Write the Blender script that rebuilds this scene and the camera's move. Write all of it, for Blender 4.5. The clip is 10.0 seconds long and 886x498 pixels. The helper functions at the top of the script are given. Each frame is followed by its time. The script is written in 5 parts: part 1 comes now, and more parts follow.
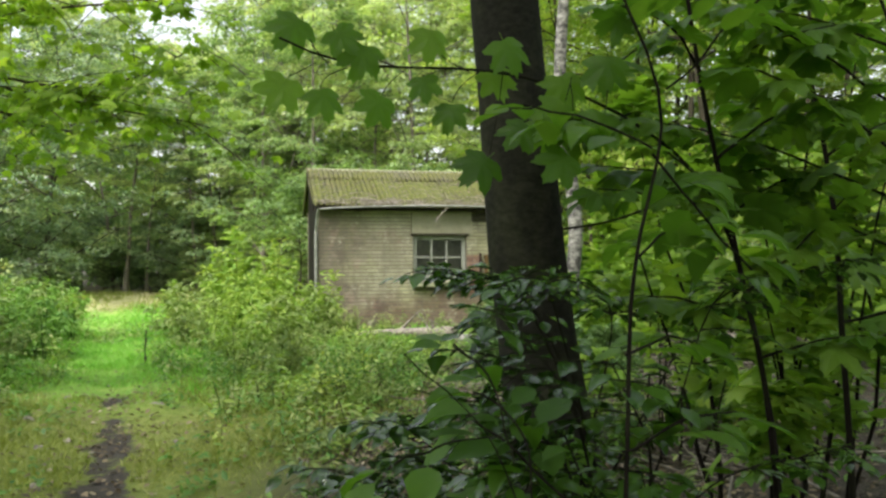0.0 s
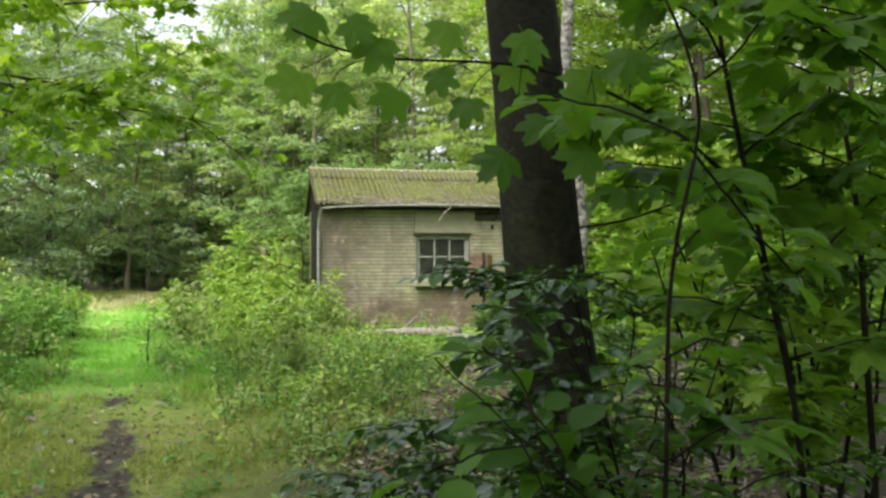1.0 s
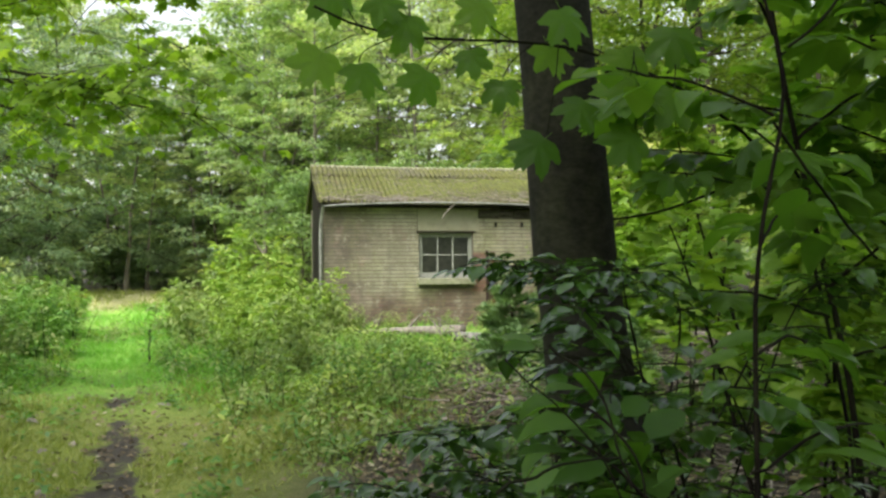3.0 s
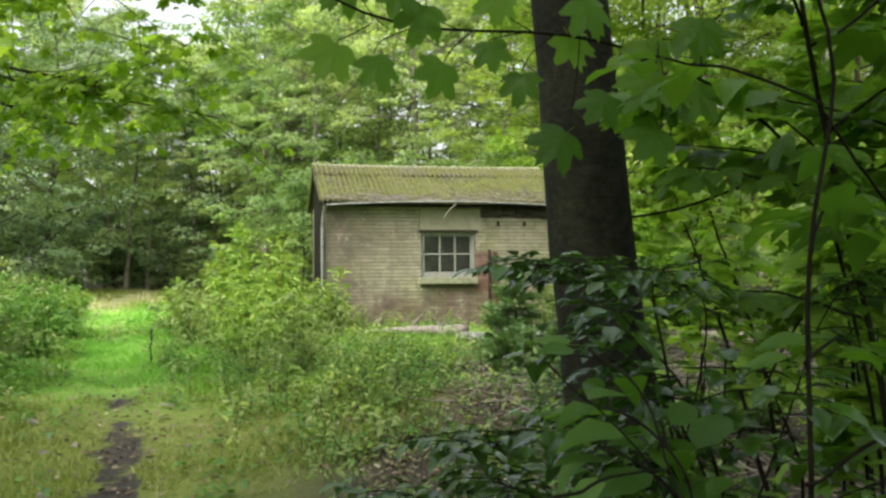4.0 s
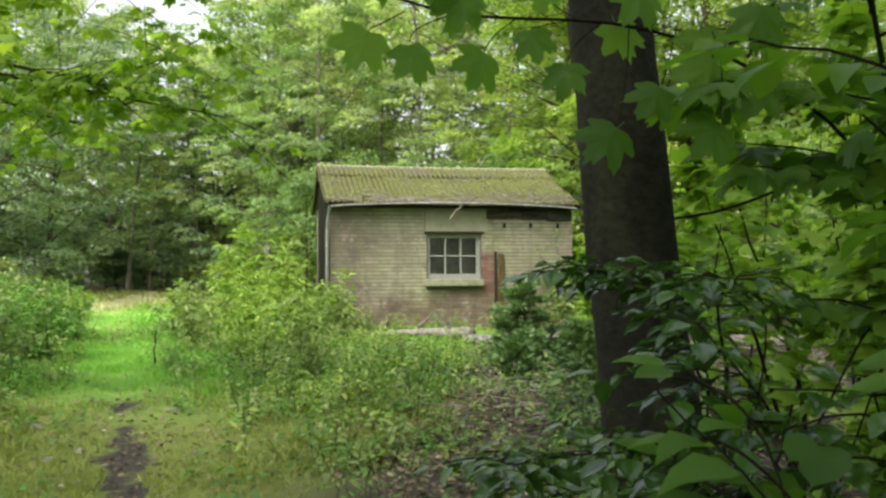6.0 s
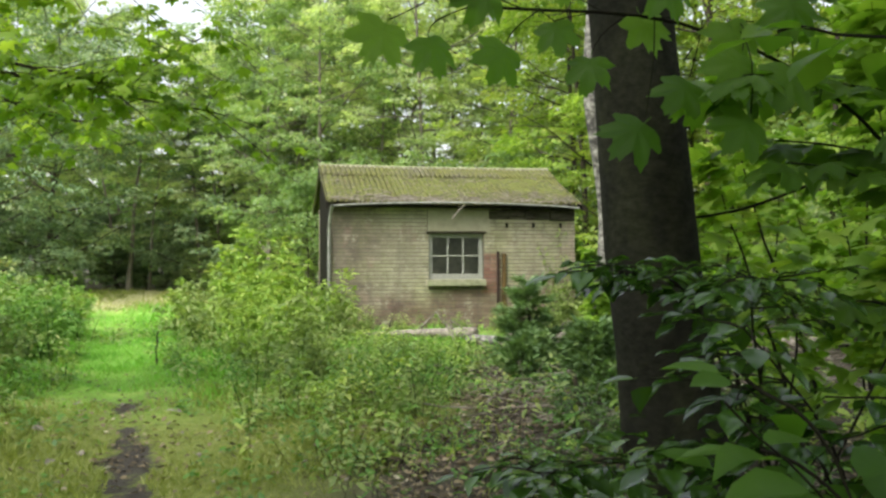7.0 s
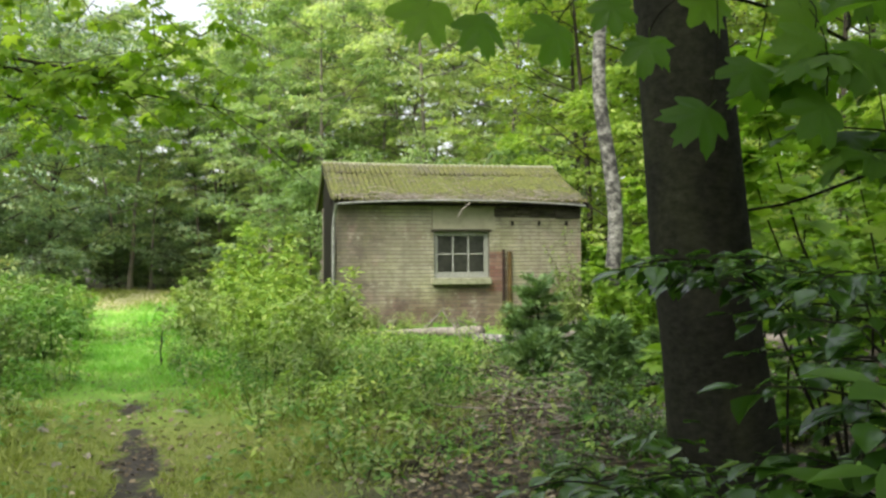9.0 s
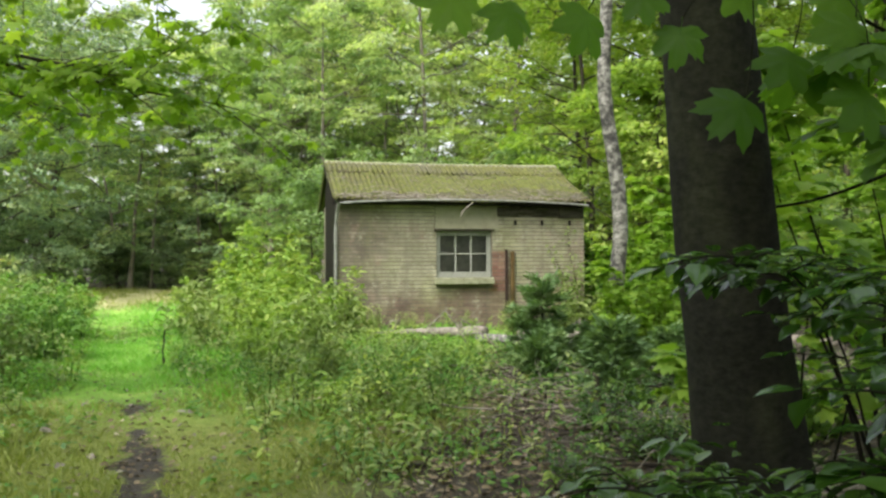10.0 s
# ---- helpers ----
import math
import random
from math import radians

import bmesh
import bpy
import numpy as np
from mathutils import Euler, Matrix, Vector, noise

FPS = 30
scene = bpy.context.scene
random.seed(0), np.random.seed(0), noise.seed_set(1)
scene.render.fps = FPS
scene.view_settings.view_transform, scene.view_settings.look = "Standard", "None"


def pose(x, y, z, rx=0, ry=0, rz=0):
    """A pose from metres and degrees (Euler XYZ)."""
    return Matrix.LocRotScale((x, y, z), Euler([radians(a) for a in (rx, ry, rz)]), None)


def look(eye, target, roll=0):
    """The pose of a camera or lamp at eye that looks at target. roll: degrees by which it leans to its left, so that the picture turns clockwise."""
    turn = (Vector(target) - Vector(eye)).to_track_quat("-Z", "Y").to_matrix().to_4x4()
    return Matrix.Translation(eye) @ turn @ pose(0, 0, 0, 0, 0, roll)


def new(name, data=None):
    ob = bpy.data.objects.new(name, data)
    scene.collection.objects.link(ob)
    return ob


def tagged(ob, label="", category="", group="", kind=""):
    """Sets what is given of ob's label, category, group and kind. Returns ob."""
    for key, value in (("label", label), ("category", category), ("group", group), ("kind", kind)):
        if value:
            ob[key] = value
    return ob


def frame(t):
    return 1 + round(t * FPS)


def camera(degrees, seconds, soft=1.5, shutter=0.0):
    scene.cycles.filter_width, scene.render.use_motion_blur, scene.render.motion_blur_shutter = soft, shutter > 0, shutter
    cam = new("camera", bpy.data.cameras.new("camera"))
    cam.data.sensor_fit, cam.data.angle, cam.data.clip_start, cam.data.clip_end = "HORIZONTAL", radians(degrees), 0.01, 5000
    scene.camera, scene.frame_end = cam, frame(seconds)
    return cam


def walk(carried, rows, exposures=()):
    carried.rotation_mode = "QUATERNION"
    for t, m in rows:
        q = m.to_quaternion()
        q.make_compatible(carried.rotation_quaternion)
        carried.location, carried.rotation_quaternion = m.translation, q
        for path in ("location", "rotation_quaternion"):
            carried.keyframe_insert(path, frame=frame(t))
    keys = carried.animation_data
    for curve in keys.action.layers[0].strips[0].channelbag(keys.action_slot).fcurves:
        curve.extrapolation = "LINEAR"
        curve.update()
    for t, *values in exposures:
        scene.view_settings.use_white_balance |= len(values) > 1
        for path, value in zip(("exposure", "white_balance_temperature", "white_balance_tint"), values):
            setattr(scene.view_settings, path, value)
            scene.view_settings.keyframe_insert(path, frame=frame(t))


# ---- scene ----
cam = camera(52.0, 10.0, soft=2.6)
PATH = [
    (0, (-1.205, -16.396, 1.135), (-0.787, -14.44, 1.178), -0.3),
    (0.5, (-1.218, -16.363, 1.132), (-0.801, -14.407, 1.177), -0.2),
    (1, (-1.23, -16.319, 1.134), (-0.814, -14.363, 1.176), -0.2),
    (1.5, (-1.242, -16.285, 1.13), (-0.826, -14.33, 1.173), -0.3),
    (2, (-1.259, -16.245, 1.127), (-0.839, -14.29, 1.167), -0.4),
    (2.5, (-1.268, -16.202, 1.124), (-0.849, -14.246, 1.164), -0.4),
    (4, (-1.303, -16.083, 1.121), (-0.884, -14.127, 1.159), -0.4),
    (4.5, (-1.313, -16.046, 1.121), (-0.894, -14.091, 1.16), -0.4),
    (5, (-1.324, -16.003, 1.125), (-0.905, -14.048, 1.165), -0.4),
    (5.5, (-1.338, -15.963, 1.128), (-0.921, -14.008, 1.169), -0.3),
    (7, (-1.377, -15.855, 1.13), (-0.961, -13.899, 1.171), -0.2),
    (7.5, (-1.392, -15.821, 1.129), (-0.976, -13.865, 1.168), -0.3),
    (8, (-1.408, -15.782, 1.128), (-0.991, -13.827, 1.167), -0.3),
    (8.5, (-1.422, -15.74, 1.127), (-1.006, -13.784, 1.165), -0.3),
    (9, (-1.438, -15.706, 1.125), (-1.022, -13.75, 1.163), -0.3),
    (9.5, (-1.452, -15.672, 1.122), (-1.037, -13.716, 1.16), -0.3),
    (10, (-1.471, -15.638, 1.12), (-1.055, -13.682, 1.158), -0.2),
]
walk(cam, [(t, look(eye, target, roll)) for t, eye, target, roll in PATH])


# ---- light ----
scene.view_settings.exposure = 1.15
world = bpy.data.worlds.new("overcast_sky")
scene.world = world
world.use_nodes = True
wn, wl = world.node_tree.nodes, world.node_tree.links
sky = wn.new("ShaderNodeTexSky")
sky.sky_type, sky.sun_disc = "NISHITA", False
sky.sun_elevation, sky.sun_rotation = radians(52), radians(-132)
sky.air_density, sky.dust_density, sky.ozone_density = 1.5, 3.0, 1.0
grey = wn.new("ShaderNodeHueSaturation")
grey.inputs["Saturation"].default_value = 0.3
wl.new(sky.outputs["Color"], grey.inputs["Color"])
wl.new(grey.outputs["Color"], wn["Background"].inputs["Color"])
wn["Background"].inputs["Strength"].default_value = 0.15
sun = new("sun", bpy.data.lights.new("sun", "SUN"))
sun.data.energy, sun.data.angle, sun.data.color = 2.2, radians(40), (1.0, 0.96, 0.9)
sun.matrix_world = look((-10, -9, 17), (0, 0, 0))

# ---- small tools ----
rng = np.random.default_rng(7)


def fast_mesh(name, V, F, mat=None, smooth=False):
    """A mesh from arrays of places and of faces that all have the same number of corners."""
    V, F = np.asarray(V, float), np.asarray(F, int)
    me = bpy.data.meshes.new(name)
    me.vertices.add(len(V))
    me.vertices.foreach_set("co", V.ravel())
    k = F.shape[1]
    me.loops.add(F.size)
    me.loops.foreach_set("vertex_index", F.ravel())
    me.polygons.add(len(F))
    me.polygons.foreach_set("loop_start", np.arange(len(F)) * k)
    me.update(calc_edges=True)
    me.validate()
    me.polygons.foreach_set("use_smooth", np.full(len(F), bool(smooth) or k == 3))
    if mat:
        me.materials.append(mat)
    return me


def joined(pieces):
    Vs, Fs, n = [], [], 0
    for V, F in pieces:
        Vs.append(V)
        Fs.append(np.asarray(F) + n)
        n += len(V)
    return np.concatenate(Vs), np.concatenate(Fs)


def unit(a):
    return a / np.maximum(np.linalg.norm(a, axis=-1, keepdims=True), 1e-9)


def tube(points, radii, sides=6):
    """A round bar along points, as quads."""
    P, R = np.asarray(points, float), np.asarray(radii, float)
    T = unit(np.gradient(P, axis=0))
    ref = np.array([0.3, 0.9, 0.1]) if abs(T[0][2]) > 0.7 else np.array([0, 0, 1.0])
    A = unit(np.cross(T, ref))
    B = np.cross(T, A)
    an = np.linspace(0, 2 * np.pi, sides, endpoint=False)
    V = (P[:, None] + R[:, None, None] * (np.cos(an)[None, :, None] * A[:, None] + np.sin(an)[None, :, None] * B[:, None])).reshape(-1, 3)
    i, j = np.meshgrid(np.arange(len(P) - 1), np.arange(sides), indexing="ij")
    a, b = (i * sides + j).ravel(), (i * sides + (j + 1) % sides).ravel()
    return V, np.stack([a, b, b + sides, a + sides], 1)


def bent(points, n=24, wobble=0.0, gen=rng):
    """A smooth line through a few points."""
    P = np.asarray(points, float)
    s = np.r_[0, np.cumsum(np.linalg.norm(np.diff(P, axis=0), axis=1))]
    u = np.linspace(0, s[-1], n)
    Q = np.stack([np.interp(u, s, P[:, k]) for k in range(3)], 1)
    for _ in range(3):
        Q[1:-1] = (Q[:-2] + 2 * Q[1:-1] + Q[2:]) / 4
    if wobble:
        w = gen.normal(0, wobble, (n, 3))
        for _ in range(2):
            w[1:-1] = (w[:-2] + w[1:-1] + w[2:]) / 3
        w[0] = w[-1] = 0
        Q = Q + w
    return Q


def placed(template, centres, along, up, sizes):
    """Copies of a leaf template at centres, its length along and its face up."""
    TV, TF = template
    y = unit(along)
    x = unit(np.cross(y, up))
    z = np.cross(x, y)
    M = np.stack([x, y, z], 1) * np.asarray(sizes)[:, None, None]
    V = np.einsum("vk,nkc->nvc", TV, M) + centres[:, None]
    F = TF[None] + (np.arange(len(centres)) * len(TV))[:, None, None]
    return V.reshape(-1, 3), F.reshape(-1, TF.shape[1])


def part(name, data, parent, label="", where=None):
    ob = new(name, data)
    ob.parent = parent
    if where is not None:
        ob.matrix_basis = where
    if label:
        ob["label"] = label
    return ob


def thing(name, label, category, group="", where=None, kind=""):
    ob = new(name)
    ob.empty_display_size = 0.1
    if where is not None:
        ob.matrix_world = where
    return tagged(ob, label, category, group, kind)


def box(x0, x1, y0, y1, z0, z1):
    V = np.array([(x, y, z) for z in (z0, z1) for y in (y0, y1) for x in (x0, x1)], float)
    return V, np.array([(0, 2, 3, 1), (4, 5, 7, 6), (0, 1, 5, 4), (2, 6, 7, 3), (0, 4, 6, 2), (1, 3, 7, 5)])


def bevelled(name, pieces, mat, width=0.006):
    me = fast_mesh(name, *joined(pieces), mat)
    bm = bmesh.new()
    bm.from_mesh(me)
    bmesh.ops.bevel(bm, geom=bm.edges[:], offset=width, segments=1, affect="EDGES")
    bm.to_mesh(me)
    bm.free()
    return me


# leaf templates: length 1 along y, face up along z
KITE = (np.array([(0, 0, 0), (0.3, 0.42, 0.05), (0, 1, -0.12), (-0.3, 0.42, 0.05)], float), np.array([(0, 1, 2), (0, 2, 3)]))
OVAL = (np.array([(0, 0, 0), (0.16, 0.2, 0.03), (0.22, 0.5, 0.04), (0.13, 0.8, -0.02), (0, 1, -0.14), (-0.13, 0.8, -0.02), (-0.22, 0.5, 0.04), (-0.16, 0.2, 0.03), (0, 0.5, -0.02)], float),
        np.array([(8, i, (i + 1) % 8) for i in range(8)]))
LANCE = (OVAL[0] * [0.85, 1.15, 1.6], OVAL[1])
BLADE = (np.array([(-0.03, 0, 0), (0.03, 0, 0), (0.022, 0.55, 0.06), (-0.022, 0.55, 0.06), (0, 1, 0.26)], float), np.array([(0, 1, 2), (0, 2, 3), (3, 2, 4)]))


def palm_template(seed, droop):
    """A five-lobed maple leaf with toothed lobes, its stalk's end at the origin."""
    g = np.random.default_rng(seed)
    half = [(0, 1.0), (6, 0.88), (13, 0.90), (17, 0.78), (26, 0.60), (32, 0.70), (36, 0.82), (41, 0.81), (48, 0.97), (54, 0.82), (61, 0.84),
            (67, 0.70), (79, 0.55), (88, 0.64), (95, 0.72), (106, 0.76), (114, 0.62), (126, 0.56), (146, 0.46), (168, 0.28)]
    ang = [a for a, _ in half] + [-a for a, _ in half[:0:-1]]
    rad = np.array([r for _, r in half] + [r for _, r in half[:0:-1]]) * (1 + g.normal(0, 0.04, 2 * len(half) - 1))
    a = np.radians(np.array(ang, float)[::-1])
    r = rad[::-1]
    out = np.stack([np.sin(a) * r, np.cos(a) * r, 0 * r], 1)
    mid = out * 0.5
    V = np.concatenate([[(0, 0, 0)], mid, out])
    lobe = np.cos(np.degrees(0) + np.arctan2(V[:, 0], V[:, 1] + 1e-9) * 7.0)
    rr = np.hypot(V[:, 0], V[:, 1])
    V[:, 2] = -droop * rr ** 2 - 0.05 * rr * lobe + 0.04 * np.sin(5 * V[:, 0] + seed)
    n = len(a)
    F = []
    for i in range(n):
        j = (i + 1) % n
        F += [(0, 1 + i, 1 + j), (1 + i, 1 + n + i, 1 + n + j), (1 + i, 1 + n + j, 1 + j)]
    return V, np.array(F)


def colour_tools(name):
    m = bpy.data.materials.new(name)
    m.use_nodes = True
    nt = m.node_tree
    b = nt.nodes["Principled BSDF"]

    def node(kind, **values):
        n = nt.nodes.new(kind)
        for key, value in values.items():
            n.inputs[key.replace("_", " ")].default_value = value
        return n

    def ramp(src, stops):
        n = nt.nodes.new("ShaderNodeValToRGB")
        el = n.color_ramp.elements
        while len(el) < len(stops):
            el.new(0.5)
        for e, (p, c) in zip(el, stops):
            e.position, e.color = p, (*c, 1)
        nt.links.new(src, n.inputs["Fac"])
        return n.outputs["Color"]

    def mix(fac, a, b2, how="MIX"):
        n = nt.nodes.new("ShaderNodeMix")
        n.data_type, n.blend_type = "RGBA", how
        for sock, v in ((n.inputs[0], fac), (n.inputs[6], a), (n.inputs[7], b2)):
            if hasattr(v, "links"):
                nt.links.new(v, sock)
            else:
                sock.default_value = v if not isinstance(v, tuple) else (*v, 1)
        return n.outputs[2]

    def math2(op, a, b2=0.0, c=0.0):
        n = nt.nodes.new("ShaderNodeMath")
        n.operation = op
        for sock, v in zip(n.inputs, (a, b2, c)):
            if hasattr(v, "links"):
                nt.links.new(v, sock)
            else:
                sock.default_value = v
        return n.outputs[0]

    def noise_of(scale, detail=4.0, rough=0.6, vec=None, stretch=None):
        n = nt.nodes.new("ShaderNodeTexNoise")
        n.inputs["Scale"].default_value, n.inputs["Detail"].default_value, n.inputs["Roughness"].default_value = scale, detail, rough
        if vec is None:
            vec = nt.nodes.new("ShaderNodeNewGeometry").outputs["Position"]
        if stretch:
            mp = nt.nodes.new("ShaderNodeMapping")
            mp.inputs["Scale"].default_value = stretch
            nt.links.new(vec, mp.inputs["Vector"])
            vec = mp.outputs["Vector"]
        nt.links.new(vec, n.inputs["Vector"])
        return n.outputs["Fac"]

    def bump(height, strength, distance=0.01):
        n = nt.nodes.new("ShaderNodeBump")
        n.inputs["Strength"].default_value, n.inputs["Distance"].default_value = strength, distance
        nt.links.new(height, n.inputs["Height"])
        nt.links.new(n.outputs["Normal"], b.inputs["Normal"])

    class Tools:
        pass
    t = Tools()
    t.mat, t.nt, t.bsdf, t.node, t.ramp, t.mix, t.math, t.noise, t.bump = m, nt, b, node, ramp, mix, math2, noise_of, bump
    return t


def paint(t, colour, rough=0.8, metal=0.0):
    if hasattr(colour, "links"):
        t.nt.links.new(colour, t.bsdf.inputs["Base Color"])
    else:
        t.bsdf.inputs["Base Color"].default_value = (*colour, 1)
    if hasattr(rough, "links"):
        t.nt.links.new(rough, t.bsdf.inputs["Roughness"])
    else:
        t.bsdf.inputs["Roughness"].default_value = rough
    t.bsdf.inputs["Metallic"].default_value = metal
    return t.mat


def leaf_material(name, stops, through_light=0.4, rough=0.45, patch=0.5, spec=0.4):
    """Leaves: every leaf has its own tone, neighbouring ones share a drift; light passes through."""
    t = colour_tools(name)
    geo, info = t.nt.nodes.new("ShaderNodeNewGeometry"), t.nt.nodes.new("ShaderNodeObjectInfo")
    r = t.math("FRACT", t.math("ADD", geo.outputs["Random Per Island"], info.outputs["Random"]))
    drift = t.noise(patch, 2.0)
    f = t.math("ADD", t.math("MULTIPLY", r, 0.55), t.math("SUBTRACT", t.math("MULTIPLY", drift, 1.3), 0.42))
    col = t.ramp(f, stops)
    fine = t.noise(60.0, 2.0)
    col = t.mix(t.math("MULTIPLY", fine, 0.35), col, t.mix(1.0, col, (0.55, 0.6, 0.45), "MULTIPLY"))
    paint(t, col, rough)
    t.bsdf.inputs["Specular IOR Level"].default_value = spec
    tr = t.nt.nodes.new("ShaderNodeBsdfTranslucent")
    t.nt.links.new(t.mix(1.0, col, (1.0, 1.1, 0.45), "MULTIPLY"), tr.inputs["Color"])
    ms = t.nt.nodes.new("ShaderNodeMixShader")
    ms.inputs[0].default_value = through_light
    out = t.nt.nodes["Material Output"]
    t.nt.links.new(t.bsdf.outputs[0], ms.inputs[1])
    t.nt.links.new(tr.outputs[0], ms.inputs[2])
    t.nt.links.new(ms.outputs[0], out.inputs["Surface"])
    return t.mat


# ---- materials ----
# woodland greens raised pale and bluish: distance haze is put into the leaf colour
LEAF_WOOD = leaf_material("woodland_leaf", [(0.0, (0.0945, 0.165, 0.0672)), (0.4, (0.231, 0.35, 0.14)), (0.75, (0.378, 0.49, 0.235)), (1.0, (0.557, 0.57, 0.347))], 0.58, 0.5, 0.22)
LEAF_HAZE = leaf_material("hazy_woodland_leaf", [(0.0, (0.21, 0.3, 0.134)), (0.4, (0.441, 0.54, 0.291)), (0.75, (0.651, 0.7, 0.448)), (1.0, (0.788, 0.75, 0.56))], 0.65, 0.5, 0.25)
LEAF_DARK = leaf_material("dark_wood_leaf", [(0.0, (0.091, 0.15, 0.087)), (0.5, (0.234, 0.35, 0.189)), (1.0, (0.546, 0.613, 0.392))], 0.45, 0.5, 0.3)
LEAF_BIRCH = leaf_material("yellow_green_leaf", [(0.0, (0.16, 0.28, 0.045)), (0.5, (0.35, 0.48, 0.10)), (1.0, (0.60, 0.61, 0.19))], 0.55, 0.5, 0.3)
LEAF_BUSH = leaf_material("bush_leaf", [(0.0, (0.142, 0.27, 0.048)), (0.5, (0.325, 0.47, 0.092)), (1.0, (0.56, 0.60, 0.185))], 0.4, 0.5, 0.8)
LEAF_WEED = leaf_material("weed_leaf", [(0.0, (0.105, 0.17, 0.052)), (0.5, (0.252, 0.34, 0.104)), (0.85, (0.399, 0.45, 0.182)), (1.0, (0.504, 0.41, 0.234))], 0.38, 0.5, 1.0)
LEAF_NETTLE = leaf_material("nettle_leaf", [(0.0, (0.085, 0.19, 0.035)), (0.5, (0.18, 0.35, 0.06)), (1.0, (0.32, 0.47, 0.11))], 0.38, 0.5, 0.8)
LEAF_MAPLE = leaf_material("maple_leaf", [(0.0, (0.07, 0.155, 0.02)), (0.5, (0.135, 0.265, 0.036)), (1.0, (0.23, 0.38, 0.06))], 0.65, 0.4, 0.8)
LEAF_GLOSSY = leaf_material("glossy_shrub_leaf", [(0.0, (0.026, 0.07, 0.01)), (0.6, (0.066, 0.145, 0.02)), (1.0, (0.14, 0.24, 0.038))], 0.3, 0.17, 1.5, 1.0)
NEEDLE = leaf_material("spruce_needle", [(0.0, (0.075, 0.14, 0.06)), (0.6, (0.17, 0.28, 0.11)), (1.0, (0.29, 0.40, 0.16))], 0.25, 0.5, 2.0)
GRASS = leaf_material("grass_blade", [(0.0, (0.12, 0.31, 0.035)), (0.45, (0.225, 0.51, 0.07)), (0.8, (0.37, 0.58, 0.145)), (1.0, (0.49, 0.53, 0.26))], 0.4, 0.55, 0.5)
GRASS_DRY = leaf_material("mossy_grass_blade", [(0.0, (0.137, 0.18, 0.039)), (0.45, (0.263, 0.31, 0.0715)), (0.8, (0.399, 0.42, 0.143)), (1.0, (0.525, 0.46, 0.286))], 0.35, 0.6, 0.9)
LEAF_HERB = leaf_material("herb_leaf", [(0.0, (0.0525, 0.14, 0.026)), (0.5, (0.116, 0.26, 0.039)), (1.0, (0.231, 0.38, 0.078))], 0.35, 0.45, 1.2)
LITTER = leaf_material("dead_leaf", [(0.0, (0.045, 0.032, 0.02)), (0.45, (0.12, 0.085, 0.05)), (0.78, (0.26, 0.20, 0.125)), (1.0, (0.58, 0.51, 0.40))], 0.1, 0.7, 1.5)


def bark(name, dark, light, scale=14.0, stretch=(1, 1, 0.25), algae=0.0, depth=0.012):
    t = colour_tools(name)
    tc = t.nt.nodes.new("ShaderNodeTexCoord").outputs["Object"]
    n1, n2 = t.noise(scale, 6.0, 0.65, tc, stretch), t.noise(2.2, 3.0, 0.6, tc)
    col = t.ramp(n1, [(0.3, dark), (0.7, light)])
    col = t.mix(t.ramp(n2, [(0.45, (0, 0, 0)), (0.7, (1, 1, 1))]), col, t.mix(0.4, col, (0.03, 0.04, 0.016)))
    if algae:
        col = t.mix(algae, col, (0.03, 0.036, 0.016))
    t.bump(n1, 0.6, depth)
    t.bsdf.inputs["Specular IOR Level"].default_value = 0.1
    return paint(t, col, 0.9)


def beech_bark():
    t = colour_tools("beech_bark")
    tc = t.nt.nodes.new("ShaderNodeTexCoord").outputs["Object"]
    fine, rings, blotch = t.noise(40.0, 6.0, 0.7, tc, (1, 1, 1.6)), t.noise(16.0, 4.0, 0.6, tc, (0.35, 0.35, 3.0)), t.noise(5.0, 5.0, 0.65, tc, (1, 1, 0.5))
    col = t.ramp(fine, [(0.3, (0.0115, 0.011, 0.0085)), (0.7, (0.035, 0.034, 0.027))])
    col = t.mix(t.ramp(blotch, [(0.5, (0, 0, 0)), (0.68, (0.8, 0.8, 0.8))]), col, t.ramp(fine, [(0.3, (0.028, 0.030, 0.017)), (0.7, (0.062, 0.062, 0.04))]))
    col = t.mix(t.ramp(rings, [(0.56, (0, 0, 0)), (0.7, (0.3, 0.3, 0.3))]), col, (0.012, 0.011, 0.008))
    t.bump(t.math("ADD", t.math("MULTIPLY", rings, 0.35), t.math("MULTIPLY", fine, 0.5)), 0.5, 0.008)
    t.bsdf.inputs["Specular IOR Level"].default_value = 0.12
    return paint(t, col, 0.9)


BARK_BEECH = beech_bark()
BARK_GREY = bark("grey_woodland_bark", (0.10, 0.09, 0.07), (0.24, 0.22, 0.175))
BARK_DARK = bark("dark_bark", (0.03, 0.025, 0.02), (0.09, 0.075, 0.055))
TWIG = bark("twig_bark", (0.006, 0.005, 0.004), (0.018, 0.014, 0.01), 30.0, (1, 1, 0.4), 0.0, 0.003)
DEADWOOD = bark("dead_wood", (0.12, 0.10, 0.08), (0.38, 0.34, 0.29), 16.0, (1, 1, 1))


def birch_bark():
    t = colour_tools("birch_bark")
    tc = t.nt.nodes.new("ShaderNodeTexCoord").outputs["Object"]
    a = t.noise(9.0, 6.0, 0.75, tc, (1, 1, 1.3))
    b = t.noise(30.0, 3.0, 0.6, tc, (1, 1, 5.0))
    col = t.ramp(a, [(0.43, (0.03, 0.028, 0.025)), (0.53, (0.20, 0.19, 0.165)), (0.6, (0.36, 0.345, 0.31)), (0.78, (0.50, 0.48, 0.44))])
    col = t.mix(t.ramp(b, [(0.55, (0, 0, 0)), (0.66, (0.7, 0.7, 0.7))]), col, (0.09, 0.08, 0.07))
    t.bump(a, 0.5, 0.01)
